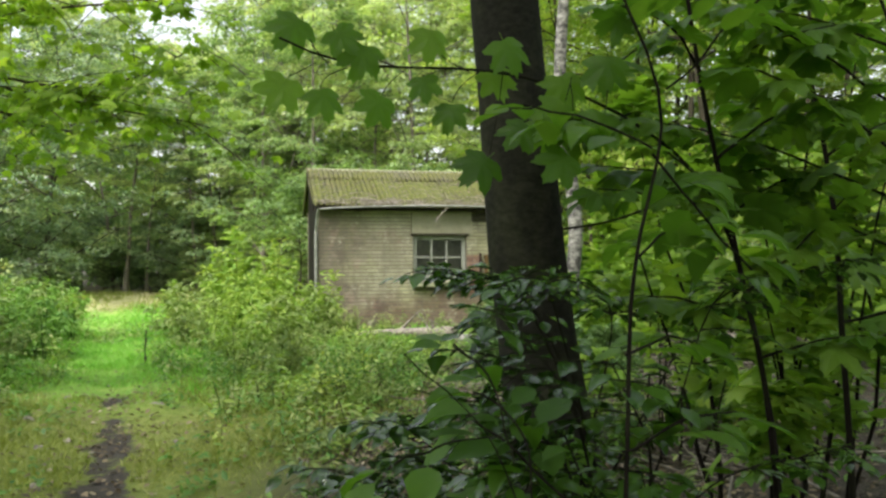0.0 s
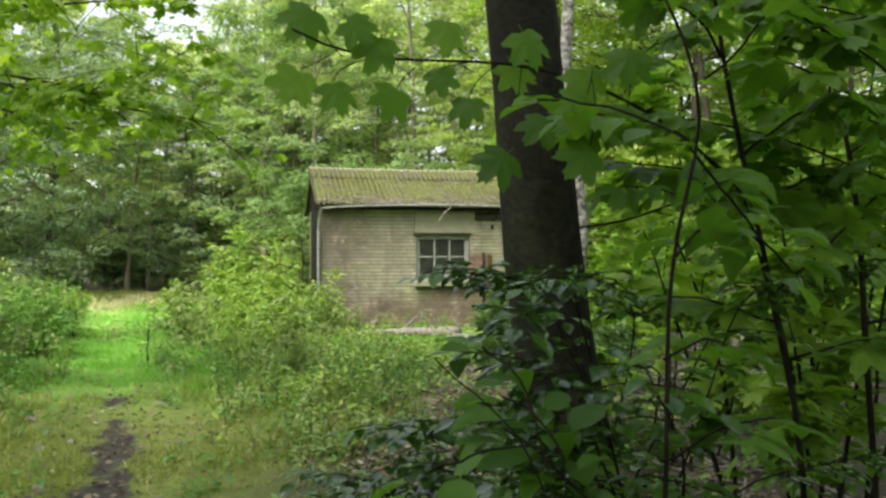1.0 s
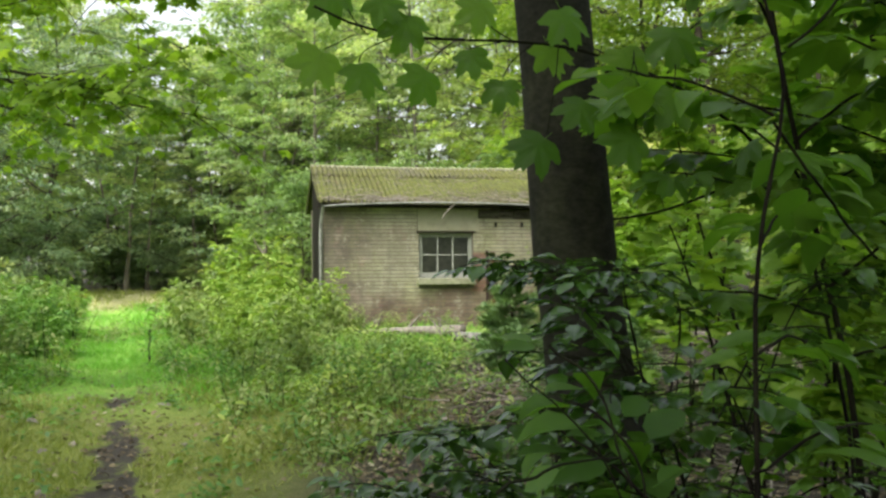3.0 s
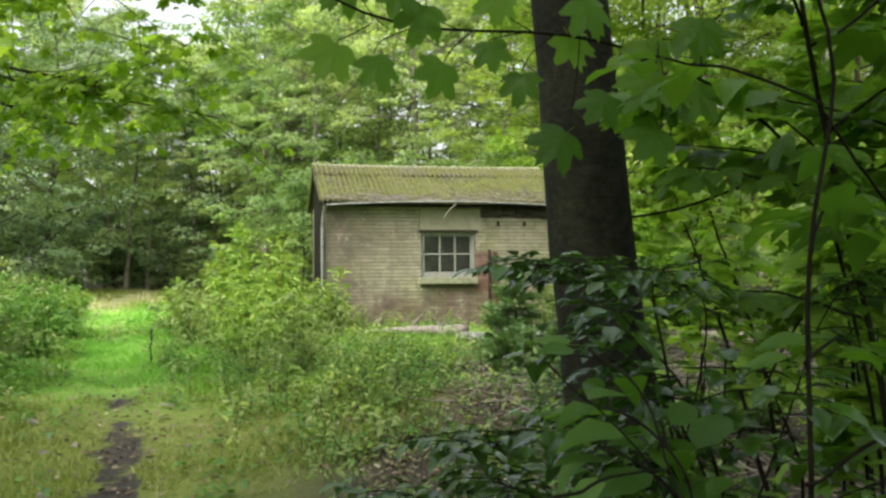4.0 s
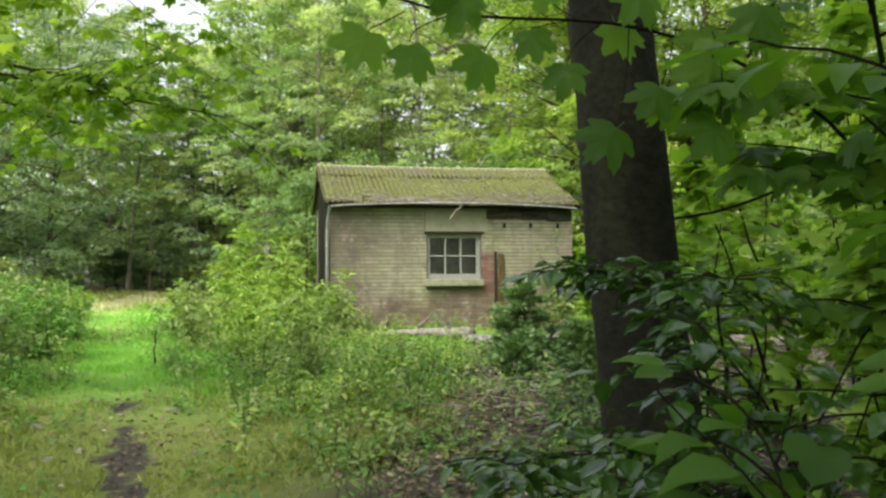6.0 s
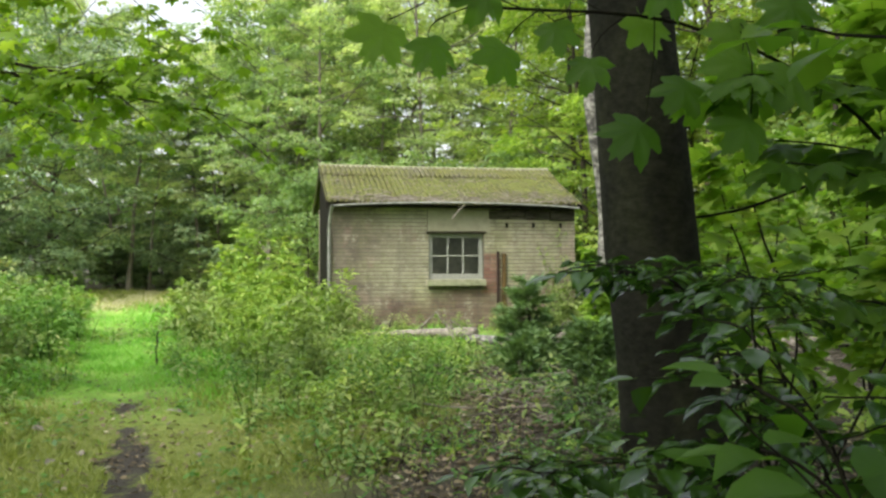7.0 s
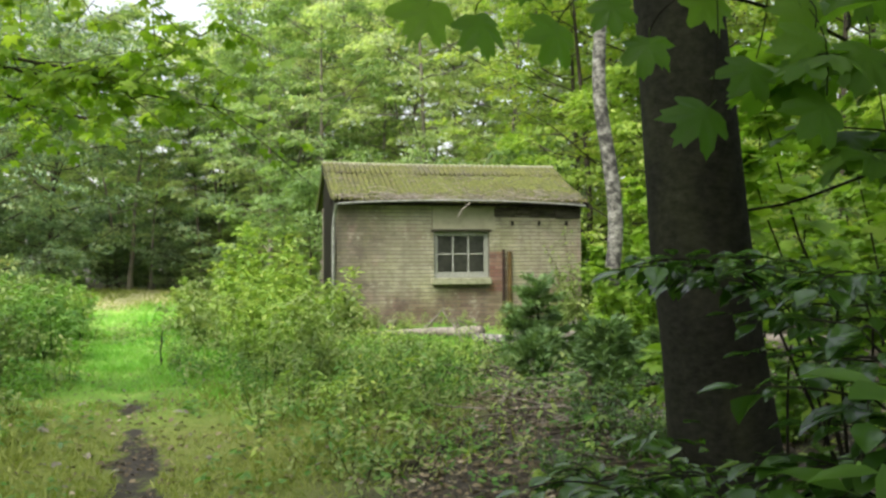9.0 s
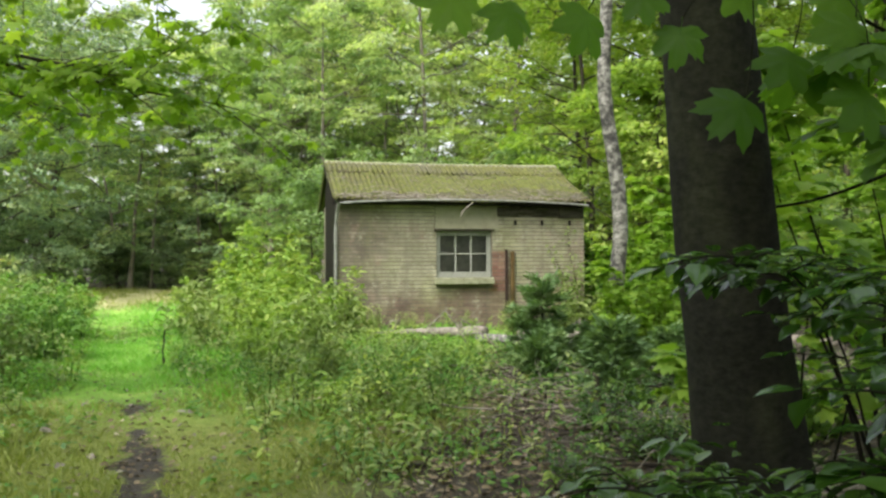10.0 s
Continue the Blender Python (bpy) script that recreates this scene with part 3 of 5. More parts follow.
    col = t.mix(t.ramp(lime, [(0.46, (0, 0, 0)), (0.62, (0.55, 0.55, 0.55))]), col, t.mix(1.0, col, (1.16, 1.24, 0.95), "MULTIPLY"))
    pink = t.math("MULTIPLY", t.math("SUBTRACT", sep.outputs["X"], 2.7), t.math("SUBTRACT", t.noise(2.6, 5.0, 0.7), 0.46))
    col = t.mix(t.ramp(pink, [(0.02, (0, 0, 0)), (0.22, (0.75, 0.75, 0.75))]), col, t.ramp(r, [(0.0, (0.25, 0.165, 0.13)), (1.0, (0.36, 0.29, 0.235))]))
    flake = t.noise(3.4, 6.0, 0.75)
    col = t.mix(t.ramp(flake, [(0.56, (0, 0, 0)), (0.66, (0.8, 0.8, 0.8))]), col, (0.44, 0.415, 0.315))
    streak = t.noise(7.0, 5.0, 0.7, None, (1, 1, 0.18))
    col = t.mix(t.ramp(streak, [(0.52, (0, 0, 0)), (0.7, (0.6, 0.6, 0.6))]), col, (0.12, 0.105, 0.08))
    t.bump(n3, 0.5, 0.006)
    brick = paint(t, col, 0.9)
    t = colour_tools("mortar")
    mortar = paint(t, t.ramp(t.noise(12.0, 5.0), [(0.3, (0.075, 0.064, 0.05)), (0.7, (0.16, 0.14, 0.105))]), 0.95)
    t = colour_tools("plaster")
    n = t.noise(6.0, 6.0, 0.65)
    t.bump(t.noise(40.0), 0.4, 0.004)
    plaster = paint(t, t.ramp(n, [(0.3, (0.22, 0.205, 0.14)), (0.5, (0.295, 0.275, 0.19)), (0.75, (0.335, 0.315, 0.22))]), 0.9)
    t = colour_tools("weathered_paint")
    n = t.noise(25.0, 5.0, 0.7)
    frame_mat = paint(t, t.ramp(n, [(0.35, (0.22, 0.225, 0.19)), (0.6, (0.31, 0.315, 0.27)), (0.75, (0.15, 0.135, 0.10))]), 0.75)
    t = colour_tools("mossy_concrete")
    n = t.noise(10.0, 5.0, 0.7)
    sill = paint(t, t.ramp(n, [(0.3, (0.17, 0.17, 0.10)), (0.55, (0.27, 0.27, 0.17)), (0.8, (0.36, 0.35, 0.26))]), 0.9)
    # near-black: tar on real boards, and shade put into gable walls, floor and holes
    t = colour_tools("tarred_board_and_shade")
    board = paint(t, t.ramp(t.noise(8.0, 4.0), [(0.3, (0.006, 0.005, 0.004)), (0.7, (0.018, 0.015, 0.012))]), 0.8)
    t.bsdf.inputs["Specular IOR Level"].default_value = 0.1
    t = colour_tools("rusty_iron")
    rust = paint(t, t.ramp(t.noise(30.0, 5.0), [(0.3, (0.015, 0.010, 0.008)), (0.7, (0.05, 0.024, 0.016))]), 0.85, 0.3)
    t = colour_tools("weathered_zinc")
    zinc = paint(t, t.ramp(t.noise(9.0, 5.0), [(0.3, (0.16, 0.16, 0.14)), (0.7, (0.36, 0.36, 0.33))]), 0.6, 0.3)
    t = colour_tools("mossy_roof_sheet")
    n1, n2 = t.noise(2.2, 5.0, 0.65), t.noise(22.0, 5.0, 0.7)
    base = t.ramp(n2, [(0.3, (0.04, 0.04, 0.022)), (0.7, (0.13, 0.12, 0.07))])
    moss = t.ramp(n2, [(0.3, (0.045, 0.05, 0.01)), (0.7, (0.14, 0.14, 0.03))])
    col = t.mix(t.ramp(t.math("ADD", n1, t.math("MULTIPLY", t.math("SUBTRACT", n2, 0.5), 0.7)), [(0.36, (0, 0, 0)), (0.55, (1, 1, 1))]), base, moss)
    t.bump(n2, 0.8, 0.02)
    roof = paint(t, col, 0.95)
    t = colour_tools("mottled_reflection_glass")
    # mottled base colour stands for the panes' blotchy grey-green reflections
    glass = paint(t, t.ramp(t.noise(7.0, 5.0, 0.7), [(0.35, (0.04, 0.045, 0.033)), (0.55, (0.075, 0.08, 0.06)), (0.75, (0.13, 0.13, 0.095))]), 0.35)
    t.bsdf.inputs["Transmission Weight"].default_value = 0.6
    t.bsdf.inputs["Specular IOR Level"].default_value = 0.1
    t.bsdf.inputs["IOR"].default_value = 1.45
    t = colour_tools("roof_moss")
    mossy = paint(t, t.ramp(t.noise(15.0, 4.0), [(0.3, (0.05, 0.062, 0.012)), (0.55, (0.12, 0.135, 0.028)), (0.8, (0.20, 0.20, 0.07))]), 1.0)
    return brick, mortar, plaster, frame_mat, sill, board, rust, zinc, roof, glass, mossy


ROTTEN = bark("rotten_timber", (0.045, 0.03, 0.014), (0.17, 0.11, 0.045), 12.0, (1, 1, 0.3))
CHARRED = bark("charred_timber", (0.016, 0.014, 0.011), (0.11, 0.095, 0.075), 9.0, (0.4, 1, 1.6))
BRICK, MORTAR, PLASTER, FRAME, SILL, BOARD_AND_SHADE, RUST, ZINC, ROOF, GLASS, MOSS = hut_materials()
W, DEEP, EAVE, RIDGE_Y, RIDGE_Z = 4.48, 3.4, 2.28, 1.7, 3.09
BACK = 2.55
WX0, WX1, WZ0, WZ1 = 1.74, 2.74, 0.92, 1.74
PITCH = (RIDGE_Z - EAVE) / (RIDGE_Y + 0.25)


def wall_top(y):
    return EAVE + PITCH * (min(y, DEEP - y) + 0.25) - 0.06


hut = thing("brick_hut", "small derelict limewashed brick hut with a mossy corrugated roof", "hut")
front = part("front_wall", fast_mesh("front_wall", *joined([box(0, WX0, 0.0, 0.22, -0.2, 2.3), box(WX1, W, 0.0, 0.22, -0.2, 2.3), box(WX0, WX1, 0.0, 0.22, -0.2, WZ0), box(WX0, WX1, 0.0, 0.22, WZ1, 2.3)]), MORTAR), hut)
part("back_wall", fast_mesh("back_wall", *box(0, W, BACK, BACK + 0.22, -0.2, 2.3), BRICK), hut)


def gable(x0, x1):
    prof = [(0.222, -0.2), (BACK - 0.002, -0.2), (BACK - 0.002, wall_top(BACK)), (RIDGE_Y, wall_top(RIDGE_Y)), (0.222, wall_top(0.222))]
    bm = bmesh.new()
    a = [bm.verts.new((x0, y, z)) for y, z in prof]
    b = [bm.verts.new((x1, y, z)) for y, z in prof]
    bm.faces.new(a), bm.faces.new(b[::-1])
    for i in range(5):
        j = (i + 1) % 5
        bm.faces.new((a[j], a[i], b[i], b[j]))
    bmesh.ops.recalc_face_normals(bm, faces=bm.faces[:])
    me = bpy.data.meshes.new("gable_wall")
    bm.to_mesh(me)
    bm.free()
    # the gable's shaded look is put into this near-black colour
    me.materials.append(BOARD_AND_SHADE)
    return me


part("gable_wall", gable(0.0, 0.22), hut)
part("gable_wall", gable(W - 0.22, W), hut)
# unseen floor, near-black so that the room's darkness lies in its colour
part("floor_slab", fast_mesh("floor_slab", *box(0.22, W - 0.22, 0.22, BACK, -0.2, 0.03), BOARD_AND_SHADE), hut)
part("plaster_panel", bevelled("plaster_panel", [box(1.7, 2.86, -0.012, 0.012, 1.78, 2.16)], PLASTER, 0.004), hut, "pale cracked plaster band over the window")
part("soffit_board", bevelled("soffit_board", [box(-0.02, W + 0.02, -0.2, 0.0, 2.2, 2.235)], BOARD_AND_SHADE, 0.004), hut, "dark tarred eaves board")
part("wall_plate", bevelled("wall_plate", [box(2.84, 3.24, -0.03, 0.008, 2.01, 2.17), box(3.245, 3.5, -0.04, 0.008, 2.04, 2.19), box(3.505, 3.98, -0.028, 0.008, 1.995, 2.18), box(3.985, W - 0.02, -0.045, 0.008, 1.98, 2.19)], CHARRED, 0.014), hut, "charred wooden beam under the eaves")

part("crack", bevelled("crack", [box(1.705, 1.713, -0.0135, -0.004, 1.75, 2.18)], BOARD_AND_SHADE, 0.001), hut, "dark crack in the plaster")

part("lintel", bevelled("lintel", [box(1.69, 2.79, -0.035, 0.02, 1.742, 1.776)], BARK_DARK, 0.006), hut, "dark strip projecting over the window")

# window
win = part("window", fast_mesh("window", *joined([box(WX0 + 0.002, WX0 + 0.075, 0.06, 0.13, WZ0 + 0.1, WZ1 - 0.002), box(WX1 - 0.075, WX1 - 0.002, 0.06, 0.13, WZ0 + 0.1, WZ1 - 0.002),
                                                  box(WX0 + 0.075, WX1 - 0.075, 0.06, 0.13, WZ1 - 0.08, WZ1 - 0.002), box(WX0 + 0.002, WX1 - 0.002, 0.04, 0.13, WZ0 + 0.002, WZ0 + 0.1)]), FRAME), hut, "weathered grey-white timber window frame")
gx0, gx1, gz0, gz1 = WX0 + 0.075, WX1 - 0.075, WZ0 + 0.1, WZ1 - 0.08
for k in (1, 2):
    x = gx0 + (gx1 - gx0) * k / 3
    part("glazing_bar", bevelled("glazing_bar", [box(x - 0.016, x + 0.016, 0.064, 0.11, gz0, gz1)], FRAME, 0.004), win)
zm = (gz0 + gz1) / 2
for k in range(3):
    xa, xb = gx0 + (gx1 - gx0) * k / 3 + (0.017 if k else 0), gx0 + (gx1 - gx0) * (k + 1) / 3 - (0.017 if k < 2 else 0)
    part("glazing_bar", bevelled("glazing_bar", [box(xa, xb, 0.066, 0.11, zm - 0.014, zm + 0.014)], FRAME, 0.004), win)
    for za, zb in ((gz0, zm - 0.015), (zm + 0.015, gz1)):
        p = part("pane", fast_mesh("pane", *box(xa, xb, 0.085, 0.089, za, zb), GLASS), win, "dark glass pane with blotchy reflections put into its colour")
        p.visible_shadow = False
part("window_sill", bevelled("window_sill", [box(1.69, 2.76, -0.13, 0.05, 0.80, 0.918)], SILL, 0.012), hut, "thick moss-stained concrete sill")
part("post", bevelled("post", [box(2.985, 3.02, -0.06, -0.002, 0.3, 1.42)], RUST, 0.004), hut, "rusty iron post")
part("post", bevelled("post", [box(3.08, 3.15, -0.06, -0.002, 0.0, 1.38)], ROTTEN, 0.01), hut, "rotten mossy upright timber")
# no recess here: near-black blocks stand in for the shade inside three holes
for x in (3.18, 3.68, 4.2):
    part("vent_hole", bevelled("vent_hole", [box(x - 0.025, x + 0.025, -0.012, 0.006, 1.85, 1.94)], BOARD_AND_SHADE, 0.003), hut, "near-black block standing in for a shaded hole in the brickwork")


# roof
def corrugated(x0, x1, s0, s1, lift, back=False, seed=0):
    """A corrugated sheet on the slope; s runs from the eaves to the ridge."""
    g = np.random.default_rng(seed)
    n, m = int((x1 - x0) / 0.0125), 9
    X, S = np.meshgrid(np.linspace(x0, x1, n), np.linspace(s0, s1, m), indexing="ij")
    warp = g.normal(0, 0.006) * (1 - S) + g.normal(0, 0.004)
    y = -0.25 + S * (RIDGE_Y + 0.25)
    z = EAVE + S * (RIDGE_Z - EAVE) + 0.022 * np.cos(X * 2 * np.pi / 0.095) + lift + warp - 0.05 * np.sin(np.pi * np.clip(X / W, 0, 1)) * 0.5
    if back:
        y = 2 * RIDGE_Y - y
    top = np.stack([X, y, z], -1).reshape(-1, 3)
    V = np.concatenate([top, top - [0, 0, 0.006]])
    i, j = np.meshgrid(np.arange(n - 1), np.arange(m - 1), indexing="ij")
    a = (i * m + j).ravel()
    q = np.stack([a, a + m, a + m + 1, a + 1], 1)
    o = n * m
    e = [(k, k + 1, o + k + 1, o + k) for k in range(m - 1)] + [((n - 1) * m + k + 1, (n - 1) * m + k, o + (n - 1) * m + k, o + (n - 1) * m + k + 1) for k in range(m - 1)]
    e += [((k + 1) * m, k * m, o + k * m, o + (k + 1) * m) for k in range(n - 1)]
    return fast_mesh("roof_sheet", V, np.concatenate([q, q[:, ::-1] + o, np.array(e)]), ROOF, True)


roof = part("roof", bevelled("roof", [box(0.02, W - 0.02, 0.15, DEEP - 0.15, 2.28, 2.32)], BOARD_AND_SHADE, 0.004), hut)
edges = np.linspace(-0.08, W + 0.05, 6)
for k in range(5):
    part("roof_sheet", corrugated(edges[k] - 0.02, edges[k + 1], 0.0, 0.76, 0.0, seed=k), roof, "corrugated roof sheet grown over with moss")
    part("roof_sheet", corrugated(edges[k] - 0.02, edges[k + 1], 0.72, 1.0, 0.03, seed=k + 9), roof, "corrugated roof sheet grown over with moss")
part("roof_sheet", corrugated(edges[0], edges[-1], 0.0, 1.0, 0.0, True), roof, "corrugated roof sheet grown over with moss")
ridge_line = np.stack([np.linspace(-0.09, W + 0.06, 12), np.full(12, RIDGE_Y), RIDGE_Z + 0.005 - 0.02 * np.sin(np.linspace(0, np.pi, 12))], 1)
part("ridge_cap", fast_mesh("ridge_cap", *tube(ridge_line, np.full(12, 0.045), 8), SILL, True), roof, "grey ridge cap")
for x in (-0.1, W + 0.035):
    vb = np.array([(x + dx, y, z + dz) for dx in (0, 0.022) for y, z in ((-0.27, EAVE - 0.02), (RIDGE_Y, RIDGE_Z - 0.02)) for dz in (-0.1, 0.0)])
    part("verge_board", fast_mesh("verge_board", vb, [(0, 1, 3, 2), (4, 6, 7, 5), (0, 2, 6, 4), (1, 5, 7, 3), (0, 4, 5, 1), (2, 3, 7, 6)], BOARD_AND_SHADE), roof, "dark weathered verge board")
gut = np.stack([np.linspace(0.02, W - 0.02, 14), np.full(14, -0.3), 2.195 + 0.075 * np.sin(np.linspace(0, np.pi, 14)) ** 0.7], 1)
part("gutter", fast_mesh("gutter", *tube(gut, np.full(14, 0.018), 10), ZINC, True), hut, "sagging grey gutter")
part("downpipe", fast_mesh("downpipe", *tube(bent([(0.0, -0.3, 2.2), (-0.03, -0.1, 2.05), (-0.035, -0.05, 1.9), (-0.035, -0.05, 0.02)], 16), np.full(16, 0.028), 8), ZINC, True), hut, "thin grey downpipe")


def roof_moss():
    g = np.random.default_rng(8)
    n = 12000
    x = g.uniform(-0.05, W, n)
    s = g.uniform(0.02, 0.99, n) ** 0.8
    x = np.round(x / 0.095) * 0.095 + g.choice([0.0, 0.0475], n) + g.normal(0, 0.012, n)
    keep = (np.sin(3.1 * x + 5 * s) + np.sin(1.3 * x - 7 * s + 2) + 0.8 * np.sin(9.0 * x + 3 * s) + g.normal(0, 0.7, n)) > -0.6
    x, s = x[keep], s[keep]
    c = np.stack([x, -0.25 + s * (RIDGE_Y + 0.25), EAVE + s * (RIDGE_Z - EAVE) - 0.012 - 0.025 * np.sin(np.pi * np.clip(x / W, 0, 1))], 1)
    ball = np.array([(0, 0, 1), (1, 0, 0.2), (0.3, 0.95, 0.2), (-0.8, 0.6, 0.2), (-0.8, -0.6, 0.2), (0.3, -0.95, 0.2)])
    F = np.array([(0, i, i % 5 + 1) for i in range(1, 6)])
    V, F = placed((ball, F), c, g.normal(0, 1, (len(c), 3)) * [1, 1, 0.05] + [0, 0.3, 0], np.tile([0, -0.4, 1.0], (len(c), 1)), g.uniform(0.012, 0.03, len(c)) * g.choice([1.0, 1.0, 1.5], len(c)))
    part("moss", fast_mesh("moss", V, F, MOSS, True), roof, "yellow-green moss cushions on the roof")["kind"] = "stuff"

    m = 420
    x, s = g.uniform(0, W, m), np.abs(g.normal(0.0, 0.10, m)) + 0.01
    s[300:] = g.uniform(0.05, 0.95, 120)
    p = np.stack([x, -0.25 + s * (RIDGE_Y + 0.25), EAVE + s * (RIDGE_Z - EAVE) + 0.022 - 0.025 * np.sin(np.pi * np.clip(x / W, 0, 1))], 1)
    twigs = []
    for k in range(m):
        a = g.normal(0.3, 0.7)
        d = np.array([math.cos(a), math.sin(a), PITCH * math.sin(a)]) * g.uniform(0.03, 0.16)
        twigs.append(tube([p[k] - d, p[k] + [0, 0, 0.01], p[k] + d], [0.005, 0.005, 0.003], 4))
    part("roof_litter", fast_mesh("roof_litter", *joined(twigs), DEADWOOD, True), roof, "grey twigs and needles fallen on the eaves")["kind"] = "stuff"


roof_moss()

# ---- plants ----


def palm_lite():
    half = [(0, 1.0), (13, 0.85), (26, 0.6), (48, 0.95), (62, 0.78), (80, 0.54), (107, 0.72), (140, 0.45)]
    pts = half + [(-a, r) for a, r in half[:0:-1]]
    V = [(0, 0, 0)] + [(math.sin(radians(a)) * r, math.cos(radians(a)) * r, -0.28 * r * r + 0.05 * math.cos(a)) for a, r in pts]
    n = len(pts)
    return np.array(V), np.array([(0, 1 + (i + 1) % n, 1 + i) for i in range(n)])


LITE = palm_lite()
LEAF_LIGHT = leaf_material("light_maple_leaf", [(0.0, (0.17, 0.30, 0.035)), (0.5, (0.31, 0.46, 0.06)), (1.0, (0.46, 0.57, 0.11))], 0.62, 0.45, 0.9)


def leaf_data(name, template, mat, stalk):
    """One leaf with its stalk, for sharing between many leaves."""
    V, F = template
    sv = np.array([(-0.012, 0.02, 0), (0.012, 0.02, 0), (0, 0.02, -0.02), (-0.01, -stalk, 0.04), (0.01, -stalk, 0.04), (0, -stalk, 0.02)])
    sf = np.array([(0, 1, 4), (0, 4, 3), (1, 2, 5), (1, 5, 4), (2, 0, 3), (2, 3, 5)])
    return fast_mesh(name, np.concatenate([V + [0, 0, 0], sv]), np.concatenate([F, sf + len(V)]), mat, True)


# second copy of the maple leaf, with the saplings' shade put into its greens
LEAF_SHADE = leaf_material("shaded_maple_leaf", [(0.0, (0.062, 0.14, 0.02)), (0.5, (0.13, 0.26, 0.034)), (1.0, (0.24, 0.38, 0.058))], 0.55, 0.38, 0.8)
LEAF_MID = leaf_material("mid_maple_leaf", [(0.0, (0.125, 0.25, 0.028)), (0.5, (0.25, 0.41, 0.055)), (1.0, (0.40, 0.54, 0.09))], 0.5, 0.45, 0.9)
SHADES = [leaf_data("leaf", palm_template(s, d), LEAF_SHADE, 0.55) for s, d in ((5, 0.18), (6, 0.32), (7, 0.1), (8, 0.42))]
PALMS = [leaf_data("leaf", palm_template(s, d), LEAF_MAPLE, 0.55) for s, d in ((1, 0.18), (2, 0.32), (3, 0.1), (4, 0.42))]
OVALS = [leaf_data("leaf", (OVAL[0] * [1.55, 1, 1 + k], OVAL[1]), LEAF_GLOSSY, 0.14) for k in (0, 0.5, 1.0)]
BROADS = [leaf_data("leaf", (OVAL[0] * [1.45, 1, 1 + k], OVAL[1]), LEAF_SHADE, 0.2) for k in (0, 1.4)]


def leaf_pose(at, along, up, size):
    y = Vector(along).normalized()
    x = y.cross(Vector(up)).normalized()
    z = x.cross(y)
    m = Matrix((x, y, z)).transposed().to_4x4()
    return Matrix.Translation(at) @ m @ Matrix.Scale(size, 4)


def add_leaves(owner, line, g, datas, size, step, start=0.2, flatness=0.8, spread=1.0, droop=0.35):
    """Pairs of leaves along a twig."""
    d = np.r_[0, np.cumsum(np.linalg.norm(np.diff(line, axis=0), axis=1))]
    s = start * d[-1]
    side = 1
    while s <= d[-1] + 1e-6:
        p = np.array([np.interp(s, d, line[:, k]) for k in range(3)])
        q = np.array([np.interp(min(d[-1], s + 0.02), d, line[:, k]) for k in range(3)])
        o = np.array([np.interp(max(0, s - 0.02), d, line[:, k]) for k in range(3)])
        T = unit(q - o)
        S = unit(np.cross(T, [0, 0, 1.0]))
        for sg in ((1, -1) if g.random() < 0.6 else (side,)):
            sz = size * g.uniform(0.65, 1.2)
            along = S * sg * spread + T * g.uniform(0.2, 0.9) + [0, 0, g.normal(-droop, 0.25)]
            up = np.array([g.normal(0, 0.3), g.normal(-0.15, 0.3), flatness])
            at = p + unit(along) * sz * 0.45
            part("leaf", datas[int(g.integers(len(datas)))], owner, where=leaf_pose(at, along, up, sz))
        side = -side
        s += step * g.uniform(0.7, 1.3)
    tip = unit(line[-1] - line[-3]) + [0, 0, -droop]
    part("leaf", datas[0], owner, where=leaf_pose(line[-1] + tip * size * 0.4, tip, (0, -0.2, 1), size * 0.9))


def sapling(name, label, stem_points, radius, twigs, seed, datas, size, step, flatness=0.8, droop=0.35, start=0.2):
    """A thin stem with side twigs that carry large single leaves."""
    g = np.random.default_rng(seed)
    base = Vector(stem_points[0])
    t = thing(name, label, "sapling", where=Matrix.Translation(base))
    line = bent(stem_points, 30, 0.006, g) - np.array(base)
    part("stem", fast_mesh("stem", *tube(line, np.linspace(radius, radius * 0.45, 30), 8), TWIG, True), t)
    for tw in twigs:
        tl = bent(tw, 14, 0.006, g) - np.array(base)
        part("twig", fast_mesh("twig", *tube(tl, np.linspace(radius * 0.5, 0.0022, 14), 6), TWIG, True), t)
        add_leaves(t, tl, g, datas, size, step, start, flatness, 1.0, droop)
    return t


sapling("maple_sapling", "thin dark maple sapling with broad drooping leaves", [(-0.69, -15.15, -0.05), (-0.65, -15.13, 0.79), (-0.63, -15.08, 1.06), (-0.535, -15.01, 1.36), (-0.525, -15.01, 1.44), (-0.6, -15.0, 1.56), (-0.68, -14.98, 1.8)], 0.0048,
        [[(-0.56, -15.02, 1.32), (-0.45, -14.98, 1.22), (-0.33, -14.93, 1.13)], [(-0.53, -15.01, 1.43), (-0.44, -15.03, 1.52), (-0.33, -15.05, 1.62)],
         [(-0.56, -15.02, 1.33), (-0.66, -14.95, 1.4), (-0.74, -14.85, 1.42)], [(-0.6, -15.05, 1.15), (-0.48, -14.9, 1.2), (-0.3, -14.7, 1.22)],
         [(-0.64, -15.09, 1.0), (-0.52, -14.98, 1.02), (-0.4, -14.85, 1.0)], [(-0.67, -15.12, 0.72), (-0.8, -15.02, 0.86), (-0.86, -14.95, 0.9)],
         [(-0.57, -14.99, 1.6), (-0.44, -14.9, 1.66), (-0.28, -14.8, 1.68)], [(-0.66, -15.12, 0.86), (-0.5, -15.06, 0.9), (-0.36, -14.95, 0.88)]], 3, BROADS, 0.076, 0.042, 1.3, 0.25)

